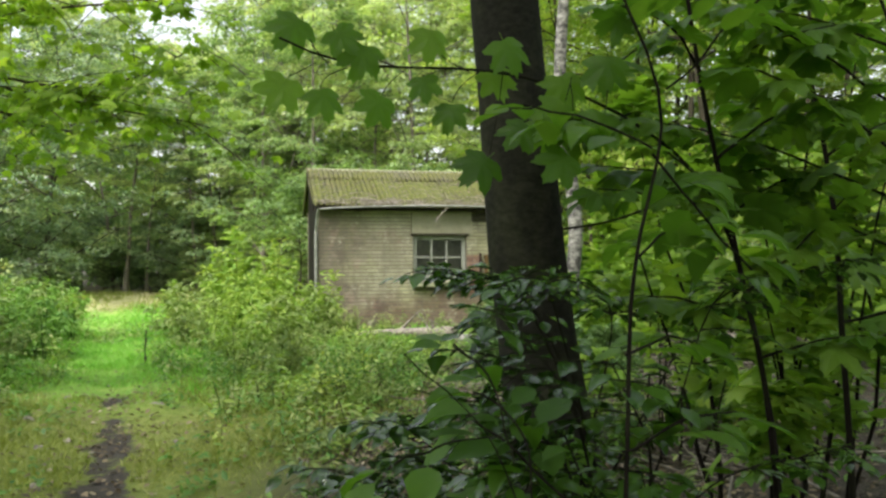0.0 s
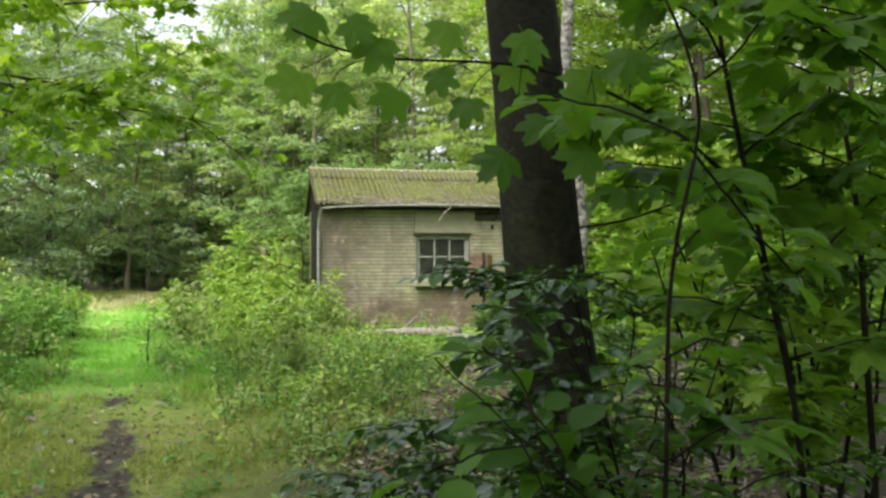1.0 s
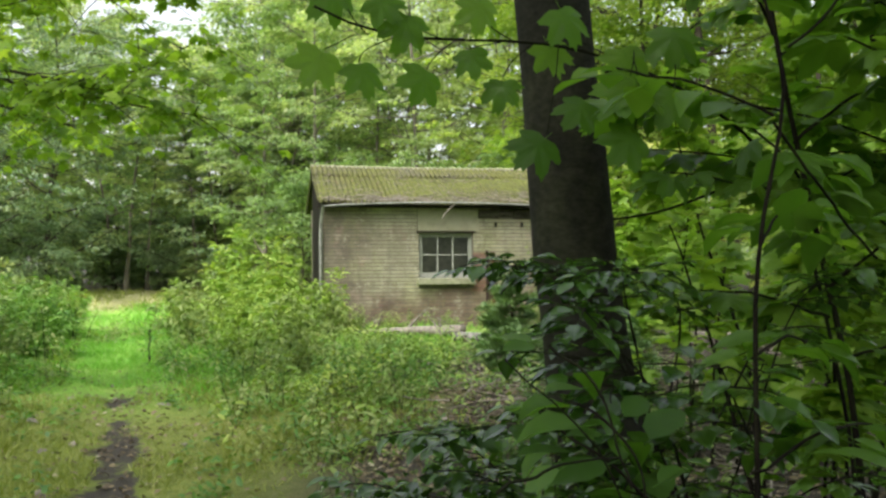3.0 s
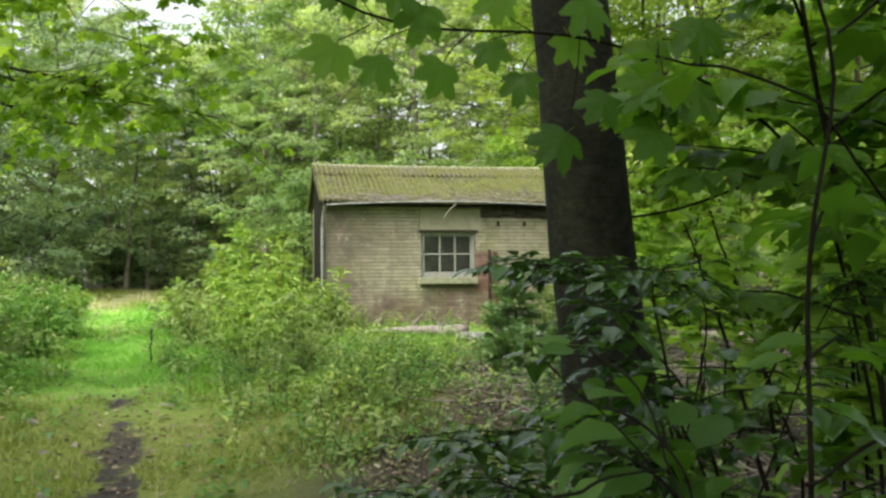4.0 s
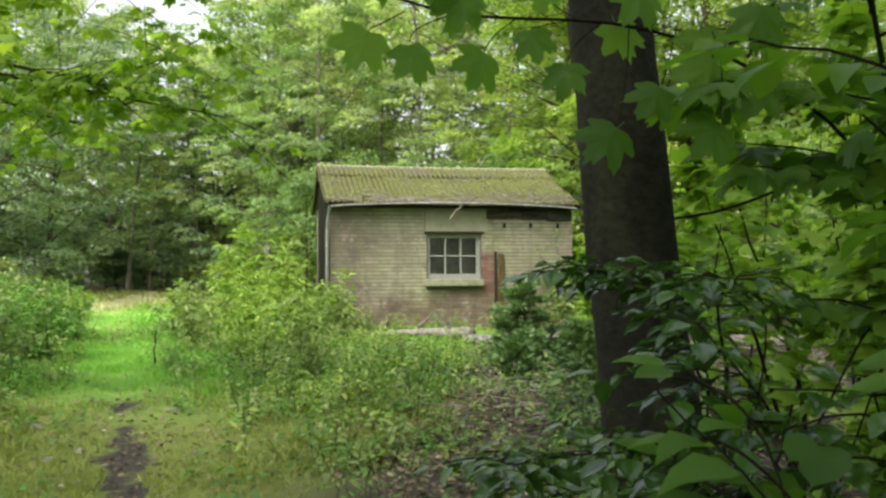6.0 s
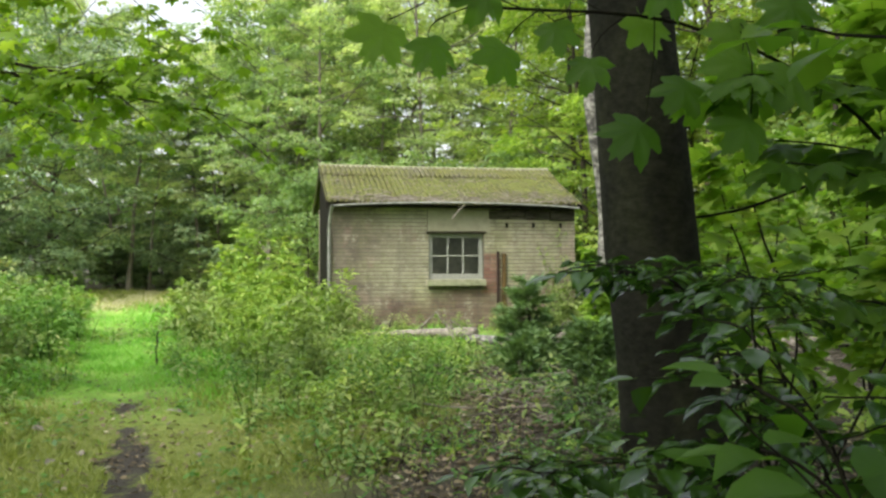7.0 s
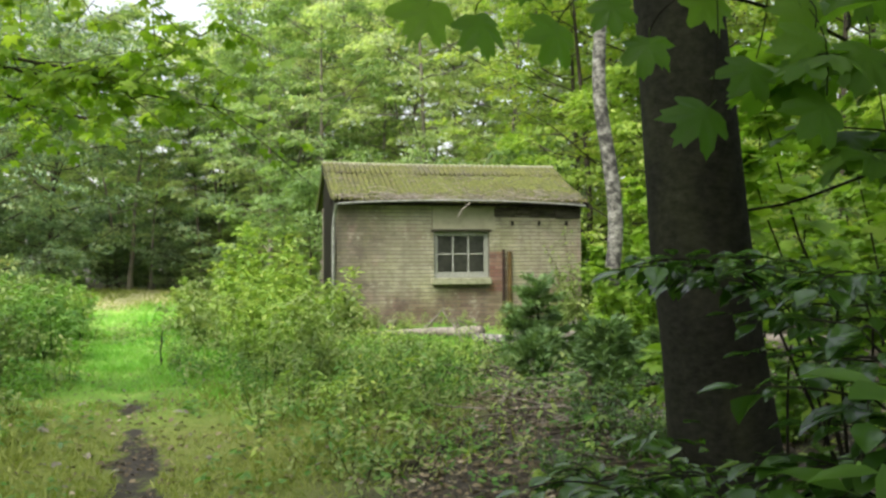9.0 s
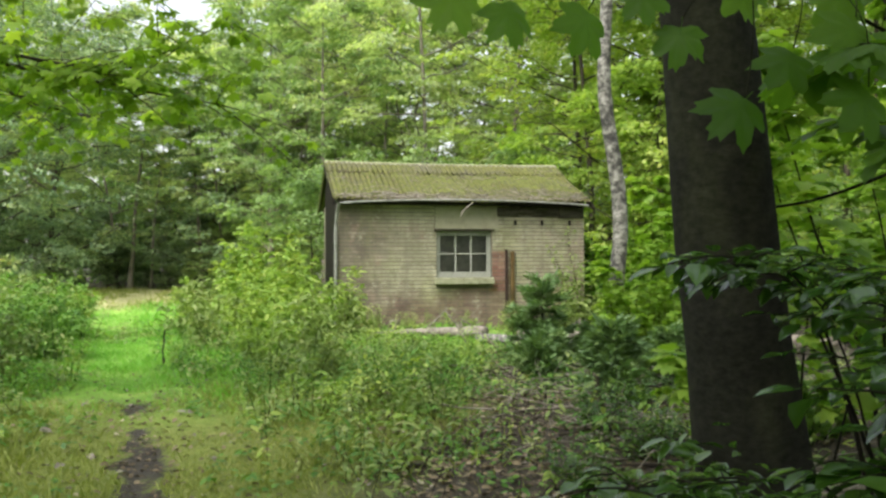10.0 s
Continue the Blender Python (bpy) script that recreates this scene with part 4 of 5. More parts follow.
sapling("broadleaf_seedling", "slender seedling with broad drooping dark green leaves", [(-0.72, -15.12, -0.05), (-0.74, -15.14, 0.5), (-0.86, -15.17, 0.9), (-1.0, -15.18, 1.02)], 0.0022,
        [[(-0.86, -15.17, 0.9), (-0.95, -15.2, 0.9), (-1.02, -15.22, 0.88)], [(-0.8, -15.15, 0.74), (-0.9, -15.1, 0.8), (-0.98, -15.06, 0.8)],
         [(-0.84, -15.16, 0.86), (-0.86, -15.1, 0.98), (-0.9, -15.04, 1.02)], [(-0.8, -15.15, 0.76), (-0.8, -15.08, 0.9), (-0.86, -15.0, 0.94)], [(-0.78, -15.15, 0.66), (-0.84, -15.12, 0.74), (-0.94, -15.12, 0.72)]], 4, BROADS, 0.075, 0.045, 1.2, 0.4, 0.35)

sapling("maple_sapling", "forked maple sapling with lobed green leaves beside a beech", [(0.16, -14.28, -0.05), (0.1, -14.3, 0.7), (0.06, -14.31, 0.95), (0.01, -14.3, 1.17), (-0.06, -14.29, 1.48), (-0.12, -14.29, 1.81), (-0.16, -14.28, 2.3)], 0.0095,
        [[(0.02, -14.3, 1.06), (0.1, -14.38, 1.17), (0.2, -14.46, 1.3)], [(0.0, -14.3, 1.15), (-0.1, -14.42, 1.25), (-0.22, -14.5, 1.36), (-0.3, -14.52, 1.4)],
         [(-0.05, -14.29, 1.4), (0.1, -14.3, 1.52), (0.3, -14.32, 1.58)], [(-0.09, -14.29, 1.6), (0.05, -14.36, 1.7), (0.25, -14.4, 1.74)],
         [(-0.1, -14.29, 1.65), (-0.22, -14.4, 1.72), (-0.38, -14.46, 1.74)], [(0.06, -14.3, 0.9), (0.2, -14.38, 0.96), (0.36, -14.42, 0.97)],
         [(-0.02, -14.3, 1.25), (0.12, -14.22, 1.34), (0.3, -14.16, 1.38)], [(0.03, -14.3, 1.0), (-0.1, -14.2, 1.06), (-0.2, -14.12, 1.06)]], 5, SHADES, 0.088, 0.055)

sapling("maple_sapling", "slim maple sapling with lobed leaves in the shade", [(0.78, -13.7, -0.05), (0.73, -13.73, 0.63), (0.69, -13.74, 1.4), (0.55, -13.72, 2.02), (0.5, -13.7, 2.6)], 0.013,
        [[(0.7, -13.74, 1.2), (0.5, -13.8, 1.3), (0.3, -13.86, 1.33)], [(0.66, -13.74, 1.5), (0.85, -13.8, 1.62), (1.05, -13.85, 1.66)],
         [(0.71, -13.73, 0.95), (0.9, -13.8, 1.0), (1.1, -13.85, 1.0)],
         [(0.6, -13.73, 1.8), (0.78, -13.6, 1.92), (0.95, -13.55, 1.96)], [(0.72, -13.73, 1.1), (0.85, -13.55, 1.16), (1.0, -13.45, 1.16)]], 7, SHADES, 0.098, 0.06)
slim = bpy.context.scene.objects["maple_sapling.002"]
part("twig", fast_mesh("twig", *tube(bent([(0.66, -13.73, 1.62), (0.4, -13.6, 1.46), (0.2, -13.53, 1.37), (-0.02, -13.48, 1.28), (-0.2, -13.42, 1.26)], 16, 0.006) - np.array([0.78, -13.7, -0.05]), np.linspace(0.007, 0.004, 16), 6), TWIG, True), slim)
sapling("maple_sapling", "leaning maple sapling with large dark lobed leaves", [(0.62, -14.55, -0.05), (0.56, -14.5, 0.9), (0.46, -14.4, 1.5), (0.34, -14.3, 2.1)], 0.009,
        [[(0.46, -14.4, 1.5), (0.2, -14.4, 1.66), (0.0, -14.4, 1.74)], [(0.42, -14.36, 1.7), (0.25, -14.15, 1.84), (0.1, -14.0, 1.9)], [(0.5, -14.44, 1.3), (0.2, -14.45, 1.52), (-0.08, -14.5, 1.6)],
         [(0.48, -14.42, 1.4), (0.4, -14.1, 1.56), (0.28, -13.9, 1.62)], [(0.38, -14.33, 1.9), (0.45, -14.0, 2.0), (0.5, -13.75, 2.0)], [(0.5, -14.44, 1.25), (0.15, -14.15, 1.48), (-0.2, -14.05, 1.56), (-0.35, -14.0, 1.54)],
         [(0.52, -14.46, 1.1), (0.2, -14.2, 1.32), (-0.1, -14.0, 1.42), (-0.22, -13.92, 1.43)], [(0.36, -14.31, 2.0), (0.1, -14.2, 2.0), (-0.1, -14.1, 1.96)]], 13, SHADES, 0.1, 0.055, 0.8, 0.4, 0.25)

sapling("maple_sapling", "maple sapling with one long arching branch and lobed leaves", [(0.34, -14.02, -0.05), (0.26, -14.05, 0.7), (0.08, -14.1, 1.32), (-0.06, -14.12, 1.45), (-0.28, -14.12, 1.59), (-0.59, -14.11, 1.665), (-0.83, -14.09, 1.655), (-1.02, -14.1, 1.645), (-1.13, -14.08, 1.72)], 0.0065,
        [[(-0.2, -14.12, 1.55), (-0.3, -14.2, 1.5), (-0.44, -14.26, 1.5)], [(-0.28, -14.12, 1.59), (-0.2, -14.02, 1.7), (-0.1, -13.95, 1.78)],
         [(0.1, -14.1, 1.28), (-0.05, -14.18, 1.3), (-0.2, -14.24, 1.32), (-0.36, -14.28, 1.33)], [(0.02, -14.1, 1.36), (0.15, -14.15, 1.4), (0.3, -14.2, 1.4)]], 9, PALMS, 0.08, 0.07)
arch = bpy.context.scene.objects["maple_sapling.004"]
hang = np.random.default_rng(12)
for x, y, z, s, roll in [(-1.12, -14.07, 1.6, 0.088, 0.5), (-1.02, -14.08, 1.575, 0.075, -0.3), (-0.88, -14.1, 1.56, 0.08, 0.4), (-0.76, -14.08, 1.62, 0.065, -0.1), (-0.69, -14.09, 1.55, 0.07, 0.3), (-0.57, -14.09, 1.64, 0.078, -0.3),
                         (-0.63, -14.19, 1.40, 0.088, 0.9), (-0.92, -14.1, 1.69, 0.085, 0.3), (-0.56, -14.17, 1.70, 0.085, -0.4), (-0.52, -14.17, 1.49, 0.08, 0.8), (-0.44, -14.24, 1.53, 0.09, 0.6), (-1.09, -14.06, 1.76, 0.09, 0.7),
                         (-0.45, -14.28, 1.40, 0.085, 0.8), (-0.74, -14.08, 1.74, 0.08, 0.1), (-0.98, -14.1, 1.73, 0.075, -0.7), (-0.4, -14.15, 1.62, 0.09, -0.2), (-0.3, -14.2, 1.66, 0.09, 0.2), (-0.34, -14.26, 1.5, 0.09, 0.5)]:
    along = (-math.sin(roll), -0.35, -math.cos(roll))
    part("leaf", PALMS[int(hang.integers(4))], arch, where=Matrix.Translation((-0.34, 14.02, 0.05)) @ leaf_pose((x, y, z), along, (hang.normal(0, 0.25), -0.85, 0.45), s * 0.96))
    stalk = bent([(x + 0.3 * s * math.sin(roll), y + 0.01, z + 0.3 * s), (x + 0.06 * math.sin(roll), y + 0.02, 0.5 * z + 0.5 * 1.67), (x + 0.08, -14.1, 1.655)], 6)
    part("twig", fast_mesh("twig", *tube(stalk + [-0.34, 14.02, 0.05], np.full(6, 0.0014), 4), TWIG, True), arch)


def glossy_shrub(b, tiers, seed, size, step, label):
    g = np.random.default_rng(seed)
    b = Vector(b)
    t = thing("evergreen_shrub", label, "shrub", "glossy shrubs", Matrix.Translation(b))
    for tr in tiers:
        line = bent(tr, 16, 0.006, g) - np.array(b)
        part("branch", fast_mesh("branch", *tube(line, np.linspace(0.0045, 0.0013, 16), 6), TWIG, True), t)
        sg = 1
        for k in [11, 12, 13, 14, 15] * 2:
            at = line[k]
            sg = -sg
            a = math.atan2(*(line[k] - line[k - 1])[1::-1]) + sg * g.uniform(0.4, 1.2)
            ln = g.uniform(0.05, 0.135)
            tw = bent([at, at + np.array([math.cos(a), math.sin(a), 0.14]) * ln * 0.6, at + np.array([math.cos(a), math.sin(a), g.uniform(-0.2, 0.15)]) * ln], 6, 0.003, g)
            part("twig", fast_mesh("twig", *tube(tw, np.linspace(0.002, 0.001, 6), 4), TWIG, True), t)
            add_leaves(t, tw, g, OVALS, size, step, 0.2, 2.2, 0.9, 0.12)


glossy_shrub((-0.45, -14.25, 0), [[(-0.45, -14.25, -0.03), (-0.34, -14.20, 0.63), (-0.53, -14.29, 1.09), (-0.74, -14.42, 1.13)], [(-0.34, -14.20, 0.69), (-0.57, -14.25, 1.11), (-0.73, -14.31, 1.12)],
             [(-0.34, -14.20, 0.63), (-0.62, -14.36, 0.8), (-0.92, -14.46, 0.8)], [(-0.34, -14.20, 0.63), (-0.53, -14.43, 1.08), (-0.61, -14.59, 1.11)]], 15, 0.048, 0.026,
             "low shrub with glossy dark green oval leaves in tiers")
glossy_shrub((-0.45, -14.25, 0), [[(-0.45, -14.25, -0.03), (-0.18, -14.31, 0.75), (-0.15, -14.43, 1.08), (-0.14, -14.60, 1.11)], [(-0.45, -14.25, 0.40), (-0.04, -14.25, 1.08), (0.29, -14.31, 1.15)],
             [(-0.45, -14.25, 0.25), (-0.04, -14.31, 0.63), (0.19, -14.45, 0.70)], [(-0.45, -14.25, 0.40), (-0.27, -14.20, 1.06), (-0.45, -14.20, 1.13)]], 16, 0.048, 0.026,
             "dense shrub with shiny dark oval leaves beside a beech")
glossy_shrub((-0.62, -14.2, 0), [[(-0.62, -14.2, -0.03), (-0.66, -14.25, 0.4), (-0.8, -14.32, 0.64), (-1.0, -14.34, 0.68)], [(-0.62, -14.2, 0.3), (-0.7, -14.2, 0.64), (-0.85, -14.15, 0.76)], [(-0.62, -14.2, 0.3), (-0.55, -14.3, 0.66), (-0.5, -14.42, 0.72)],
             [(-0.62, -14.2, 0.2), (-0.8, -14.25, 0.5), (-1.0, -14.25, 0.56)], [(-0.62, -14.2, 0.3), (-0.72, -14.35, 0.66), (-0.85, -14.42, 0.72)], [(-0.62, -14.2, 0.2), (-0.45, -14.25, 0.58), (-0.3, -14.3, 0.64)]], 17, 0.046, 0.028,
             "low dark evergreen shrub at the foot of a beech")

glossy_shrub((-0.5, -14.8, 0), [[(-0.5, -14.8, -0.03), (-0.56, -14.82, 0.6), (-0.68, -14.84, 0.94), (-0.78, -14.84, 0.98)], [(-0.5, -14.8, 0.4), (-0.5, -14.88, 0.84), (-0.6, -14.94, 0.97)],
             [(-0.5, -14.8, 0.3), (-0.6, -14.84, 0.66), (-0.72, -14.88, 0.8)], [(-0.5, -14.8, 0.3), (-0.48, -14.88, 0.6), (-0.54, -14.92, 0.78)], [(-0.5, -14.8, 0.4), (-0.62, -14.78, 0.92), (-0.75, -14.78, 1.05)],
             [(-0.5, -14.8, 0.4), (-0.64, -14.78, 0.8), (-0.77, -14.76, 0.89)]], 18, 0.052, 0.036,
             "small shrub with overlapping dark glossy leaves at the track's edge")


def maple_overhang():
    """A maple outside the view whose bough hangs over the track."""
    g = np.random.default_rng(21)
    t = thing("maple_tree", "maple with a long bough of bright green leaves over the track", "tree", where=Matrix.Translation((-6.6, -7.6, 0)))
    off = np.array([6.6, 7.6, 0])
    part("trunk", fast_mesh("trunk", *tube(bent([(0, 0, -0.1), (0.05, 0, 3), (0.1, 0.1, 8)], 14, 0.03, g), np.linspace(0.2, 0.08, 14), 12), BARK_DARK, True), t)
    boughs = [[(-6.55, -7.6, 2.6), (-4.6, -7.3, 3.1), (-3.52, -7.47, 2.95), (-3.05, -7.56, 2.81), (-2.59, -7.66, 2.79), (-2.27, -7.73, 2.84), (-1.94, -7.8, 3.0), (-1.67, -7.86, 3.17)],
              [(-6.5, -7.6, 3.2), (-4.4, -7.9, 3.5), (-3.3, -8.1, 3.35), (-2.3, -8.3, 3.4), (-1.9, -8.4, 3.45)], [(-6.5, -7.6, 3.0), (-4.3, -7.0, 3.0), (-3.4, -6.8, 2.6), (-2.8, -6.9, 2.5)],
              [(-6.5, -7.6, 2.9), (-4.2, -7.4, 2.95), (-3.0, -7.6, 2.72), (-2.2, -7.7, 2.56), (-1.75, -7.75, 2.5)]]
    V, cs, al, up = [], [], [], []
    for bl in boughs:
        line = bent(bl, 26, 0.015, g) + off
        part("bough", fast_mesh("bough", *tube(line, np.linspace(0.035, 0.006, 26), 7), BARK_DARK, True), t)
        for k in range(9, 26):
            for _ in range(3):
                a = g.uniform(0, 2 * np.pi)
                ln = g.uniform(0.25, 0.95)
                end = line[k] + np.array([math.cos(a) * ln, math.sin(a) * ln, g.uniform(-0.8, 0.4) * ln])
                tw = bent([line[k], (line[k] + end) / 2 + [0, 0, 0.05], end], 6, 0.01, g)
                V.append(tube(tw, np.linspace(0.006, 0.002, 6), 4))
                for _ in range(int(g.integers(11, 18))):
                    u = g.uniform(0.15, 1.0)
                    p = np.array([np.interp(u, np.linspace(0, 1, 6), tw[:, c]) for c in range(3)])
                    b = g.uniform(0, 2 * np.pi)
                    cs.append(p + [0.09 * math.cos(b), 0.09 * math.sin(b), -0.03])
                    al.append((math.cos(b), math.sin(b), g.normal(-0.5, 0.3)))
                    up.append((g.normal(0, 0.35), g.normal(-0.15, 0.35), 0.9))
    part("twig_spray", fast_mesh("twig_spray", *joined(V), BARK_DARK, True), t)
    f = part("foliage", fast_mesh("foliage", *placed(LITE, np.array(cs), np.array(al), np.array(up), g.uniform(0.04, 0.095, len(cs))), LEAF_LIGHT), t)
    f["kind"] = "stuff"
    tm = tree_meshes(45, 12.0, 6.0, 2.2, 90, 24, 0.15, 0.1, LEAF_LIGHT, BARK_DARK, limb_n=12)
    part("crown", tm[1], t)


maple_overhang()
# added maples, nearly all out of view, that block sun and sky
SHADE_CANOPY = tree_meshes(46, 13.0, 3.4, 3.4, 150, 24, 0.1, 0.14, LEAF_MAPLE, BARK_DARK, limb_n=18, template=LITE)
for k, (x, y) in enumerate([(5.2, -15.2), (-3.3, -18.3), (-4.8, -15.6), (9.2, -8.2)]):
    tree("maple_tree", "tall maple added so that its canopy shades the undergrowth", SHADE_CANOPY, x, y, k * 2.0, 0.95, "trees of the wood")


def shrub_meshes(seed, height, radius, stems, per, leaf, mat, template=KITE, upright=0.5, low=0.12):
    g = np.random.default_rng(seed)
    V, cs, al, up = [], [], [], []
    for k in range(stems):
        a, lean = g.uniform(0, 2 * np.pi), radius * math.sqrt(g.uniform(0.02, 1))
        h = height * (1 - 0.4 * (lean / radius) ** 2) * g.uniform(0.4, 1.12)
        foot = np.array([math.cos(a), math.sin(a), 0]) * lean * 0.35
        top = np.array([math.cos(a) * lean, math.sin(a) * lean, h])
        line = bent([foot - [0, 0, 0.05], (foot + top) / 2 + [0, 0, 0.12 * h], top], 10, 0.03 * h, g)
        V.append(tube(line, np.linspace(0.006 * height ** 0.8, 0.0014, 10), 4))
        for _ in range(per):
            u = 1 - (1 - low) * g.uniform(0, 1) ** 1.5
            p = np.array([np.interp(u, np.linspace(0, 1, 10), line[:, c]) for c in range(3)])
            b = g.uniform(0, 2 * np.pi)
            ln = g.uniform(0.03, 0.26) * (1.25 - u) * height ** 0.5
            q = p + np.array([math.cos(b) * ln, math.sin(b) * ln, g.uniform(-0.05, 0.5) * ln])
            for _ in range(4):
                c = b + g.normal(0, 0.9)
                cs.append(q + g.normal(0, 0.03, 3))
                al.append((math.cos(c), math.sin(c), g.normal(upright * 0.3 - 0.25, 0.35)))
                up.append((g.normal(0, 0.3), g.normal(0, 0.3), 1))
    n = len(cs)
    return [fast_mesh("stem", *v, TWIG, True) for v in V], fast_mesh("foliage", *placed(template, np.array(cs), np.array(al), np.array(up), leaf * g.uniform(0.6, 1.3, n)), mat)


def shrub(name, label, meshes, x, y, turn=0.0, size=1.0, group=""):
    t = thing(name, label, "shrub", group, Matrix.Translation((x, y, float(ground_z(x, y)))) @ Matrix.Rotation(turn, 4, "Z") @ Matrix.Scale(size, 4))
    for st in meshes[0]:
        part("stem", st, t)
    part("foliage", meshes[1], t)


BUSH = [shrub_meshes(51, 1.5, 0.85, 15, 14, 0.13, LEAF_BUSH, LANCE), shrub_meshes(52, 1.15, 0.8, 14, 13, 0.115, LEAF_WEED, LANCE), shrub_meshes(53, 2.05, 0.62, 10, 23, 0.15, LEAF_BUSH, LANCE, 1.0)]
for k, (x, y, v, s) in enumerate([(-1.5, 3.7, 2, 1.05), (-0.95, 2.4, 2, 0.9), (-2.0, 1.6, 1, 1.1), (-1.2, 0.2, 0, 0.9), (-0.55, -0.9, 0, 0.85), (-2.1, -1.2, 1, 0.9), (-1.5, -2.2, 2, 0.55), (-0.35, -2.0, 1, 0.85), (-0.9, -3.2, 0, 0.66), (-1.75, -4.0, 1, 0.72), (-0.6, -4.7, 1, 0.75),
                                  (-1.35, -5.4, 0, 0.5), (-0.95, -6.8, 1, 0.55), (-2.3, 4.8, 1, 0.9), (-2.6, 2.6, 2, 0.5), (0.0, -1.4, 2, 0.6), (-1.6, 0.5, 2, 0.92), (-0.75, 0.4, 2, 0.78)]):
    shrub("bush", "yellow-green bush with small leaves beside the track", BUSH[v], x, y, k * 1.3, s, "bushes beside the track")
HEDGE = [shrub_meshes(61, 1.1, 0.9, 34, 26, 0.085, LEAF_WEED, OVAL), shrub_meshes(62, 0.95, 0.8, 30, 26, 0.085, LEAF_NETTLE, OVAL)]
for k, (x, y, v, s) in enumerate([(-4.6, -1.8, 1, 1.05), (-4.5, -0.6, 1, 0.9), (-5.4, -0.2, 0, 1.15), (-5.0, -3.2, 0, 0.95), (-4.15, -3.6, 1, 0.8), (-4.3, -5.2, 1, 0.75), (-4.9, 1.6, 1, 1.0), (-6.2, 1.2, 0, 1.1), (-3.9, -6.4, 0, 0.6), (-6.6, 4.2, 1, 1.1)]):
    shrub("bush", "dense dark green nettle bush beside the track", HEDGE[v], x, y, k * 1.7, s, "bushes beside the track")
BRAMBLE = [shrub_meshes(91, 0.5, 0.42, 9, 13, 0.05, LEAF_WEED, OVAL), shrub_meshes(92, 0.42, 0.45, 9, 13, 0.045, LEAF_HERB, OVAL), shrub_meshes(93, 0.6, 0.38, 8, 13, 0.06, LEAF_BUSH, OVAL), shrub_meshes(94, 0.3, 0.4, 10, 12, 0.045, LEAF_WEED, OVAL)]
spot = np.random.default_rng(95)
for k in range(56):
    y = spot.uniform(-9.3, -2.0)
    x = spot.uniform(-1.5, -0.2 + 0.27 * (y + 10.2))
    v = int(spot.integers(4))
    if x < -1.1 and y < -8.5:
        continue
    shrub("bramble", "straggling bramble clump with small green leaves", BRAMBLE[v], x, y, k * 2.2, spot.uniform(0.5, 0.95) * (0.75 if y > -6 else 1.0), "brambles in front of the hut")
for k, (x, y, v, s) in enumerate([(-3.3, -8.6, 3, 0.8), (-3.6, -7.4, 1, 0.9), (-3.2, -10.3, 3, 0.7), (-3.9, -8.8, 0, 0.9), (0.3, -12.0, 1, 0.7), (0.9, -11.2, 1, 0.7), (1.3, -10.4, 3, 0.8), (2.4, -9.6, 1, 0.8), (3.0, -6.6, 0, 0.8), (-2.2, -4.4, 3, 0.7), (-2.0, -5.6, 1, 0.6)]):
    shrub("bramble", "straggling bramble clump with small green leaves", BRAMBLE[v], x, y, k * 2.9, s, "brambles in front of the hut")
STALKS = [shrub_meshes(96, 0.85, 0.3, 5, 7, 0.06, LEAF_WEED, OVAL, low=0.3), shrub_meshes(97, 0.7, 0.26, 4, 7, 0.075, LEAF_BUSH, OVAL, low=0.4), shrub_meshes(98, 0.6, 0.3, 5, 8, 0.07, LEAF_HERB, OVAL, low=0.3)]
for k in range(30):
    y = spot.uniform(-9.2, -3.6)
    x = spot.uniform(-1.35, -0.3 + 0.27 * (y + 10.2))
    shrub("weed_stalks", "tall thin weed stalks with sparse light green leaves", STALKS[k % 3], x, y, k * 2.4, spot.uniform(0.5, 0.8), "weeds in front of the hut")
for k, (x, y, v, s) in enumerate([(-3.75, -6.9, 0, 1.0), (-3.45, -7.6, 2, 0.9), (-4.0, -7.7, 0, 0.9), (-3.2, -6.1, 1, 0.7), (-2.2, -5.3, 2, 0.5), (-2.0, -6.1, 2, 0.55), (-2.25, -4.3, 2, 0.6), (-3.9, -0.9, 0, 1.3), (-4.0, -2.6, 2, 1.3), (-3.7, -4.2, 0, 1.1), (-4.3, 0.2, 1, 1.6), (-5.0, -1.6, 1, 1.7), (-4.7, -3.9, 0, 1.3)]):
    shrub("weed_stalks", "tall thin weed stalks beside the track", STALKS[v], x, y, k * 2.7, s, "weeds beside the track")
MAPLE_SHRUB = [shrub_meshes(71, 2.4, 1.1, 14, 26, 0.1, LEAF_MID, LITE), shrub_meshes(72, 1.5, 0.9, 12, 22, 0.1, LEAF_MAPLE, LITE)]
for k, (x, y, v, s) in enumerate([(3.1, -5.9, 0, 0.6), (2.7, -6.3, 0, 0.62), (3.5, -5.2, 0, 0.7), (1.9, -10.6, 1, 0.4), (4.9, -8.9, 1, 0.65), (6.2, -7.4, 0, 1.2), (4.9, -4.4, 1, 1.0), (6.9, -4.6, 0, 1.2), (5.6, -1.4, 0, 1.1), (6.3, 1.6, 0, 1.3), (5.2, 0.9, 1, 1.3), (4.9, -2.9, 1, 0.9), (8.4, -6.2, 0, 1.3)]):
    shrub("maple_shrub", "young maple shrub with lobed green leaves", MAPLE_SHRUB[v], x, y, k * 1.1, s, "maple shrubs in the undergrowth")
TALL = [shrub_meshes(74, 2.6, 0.75, 6, 30, 0.075, LEAF_MID, LITE, low=0.45), shrub_meshes(75, 2.4, 0.7, 6, 30, 0.07, LEAF_MID, LITE, low=0.4)]
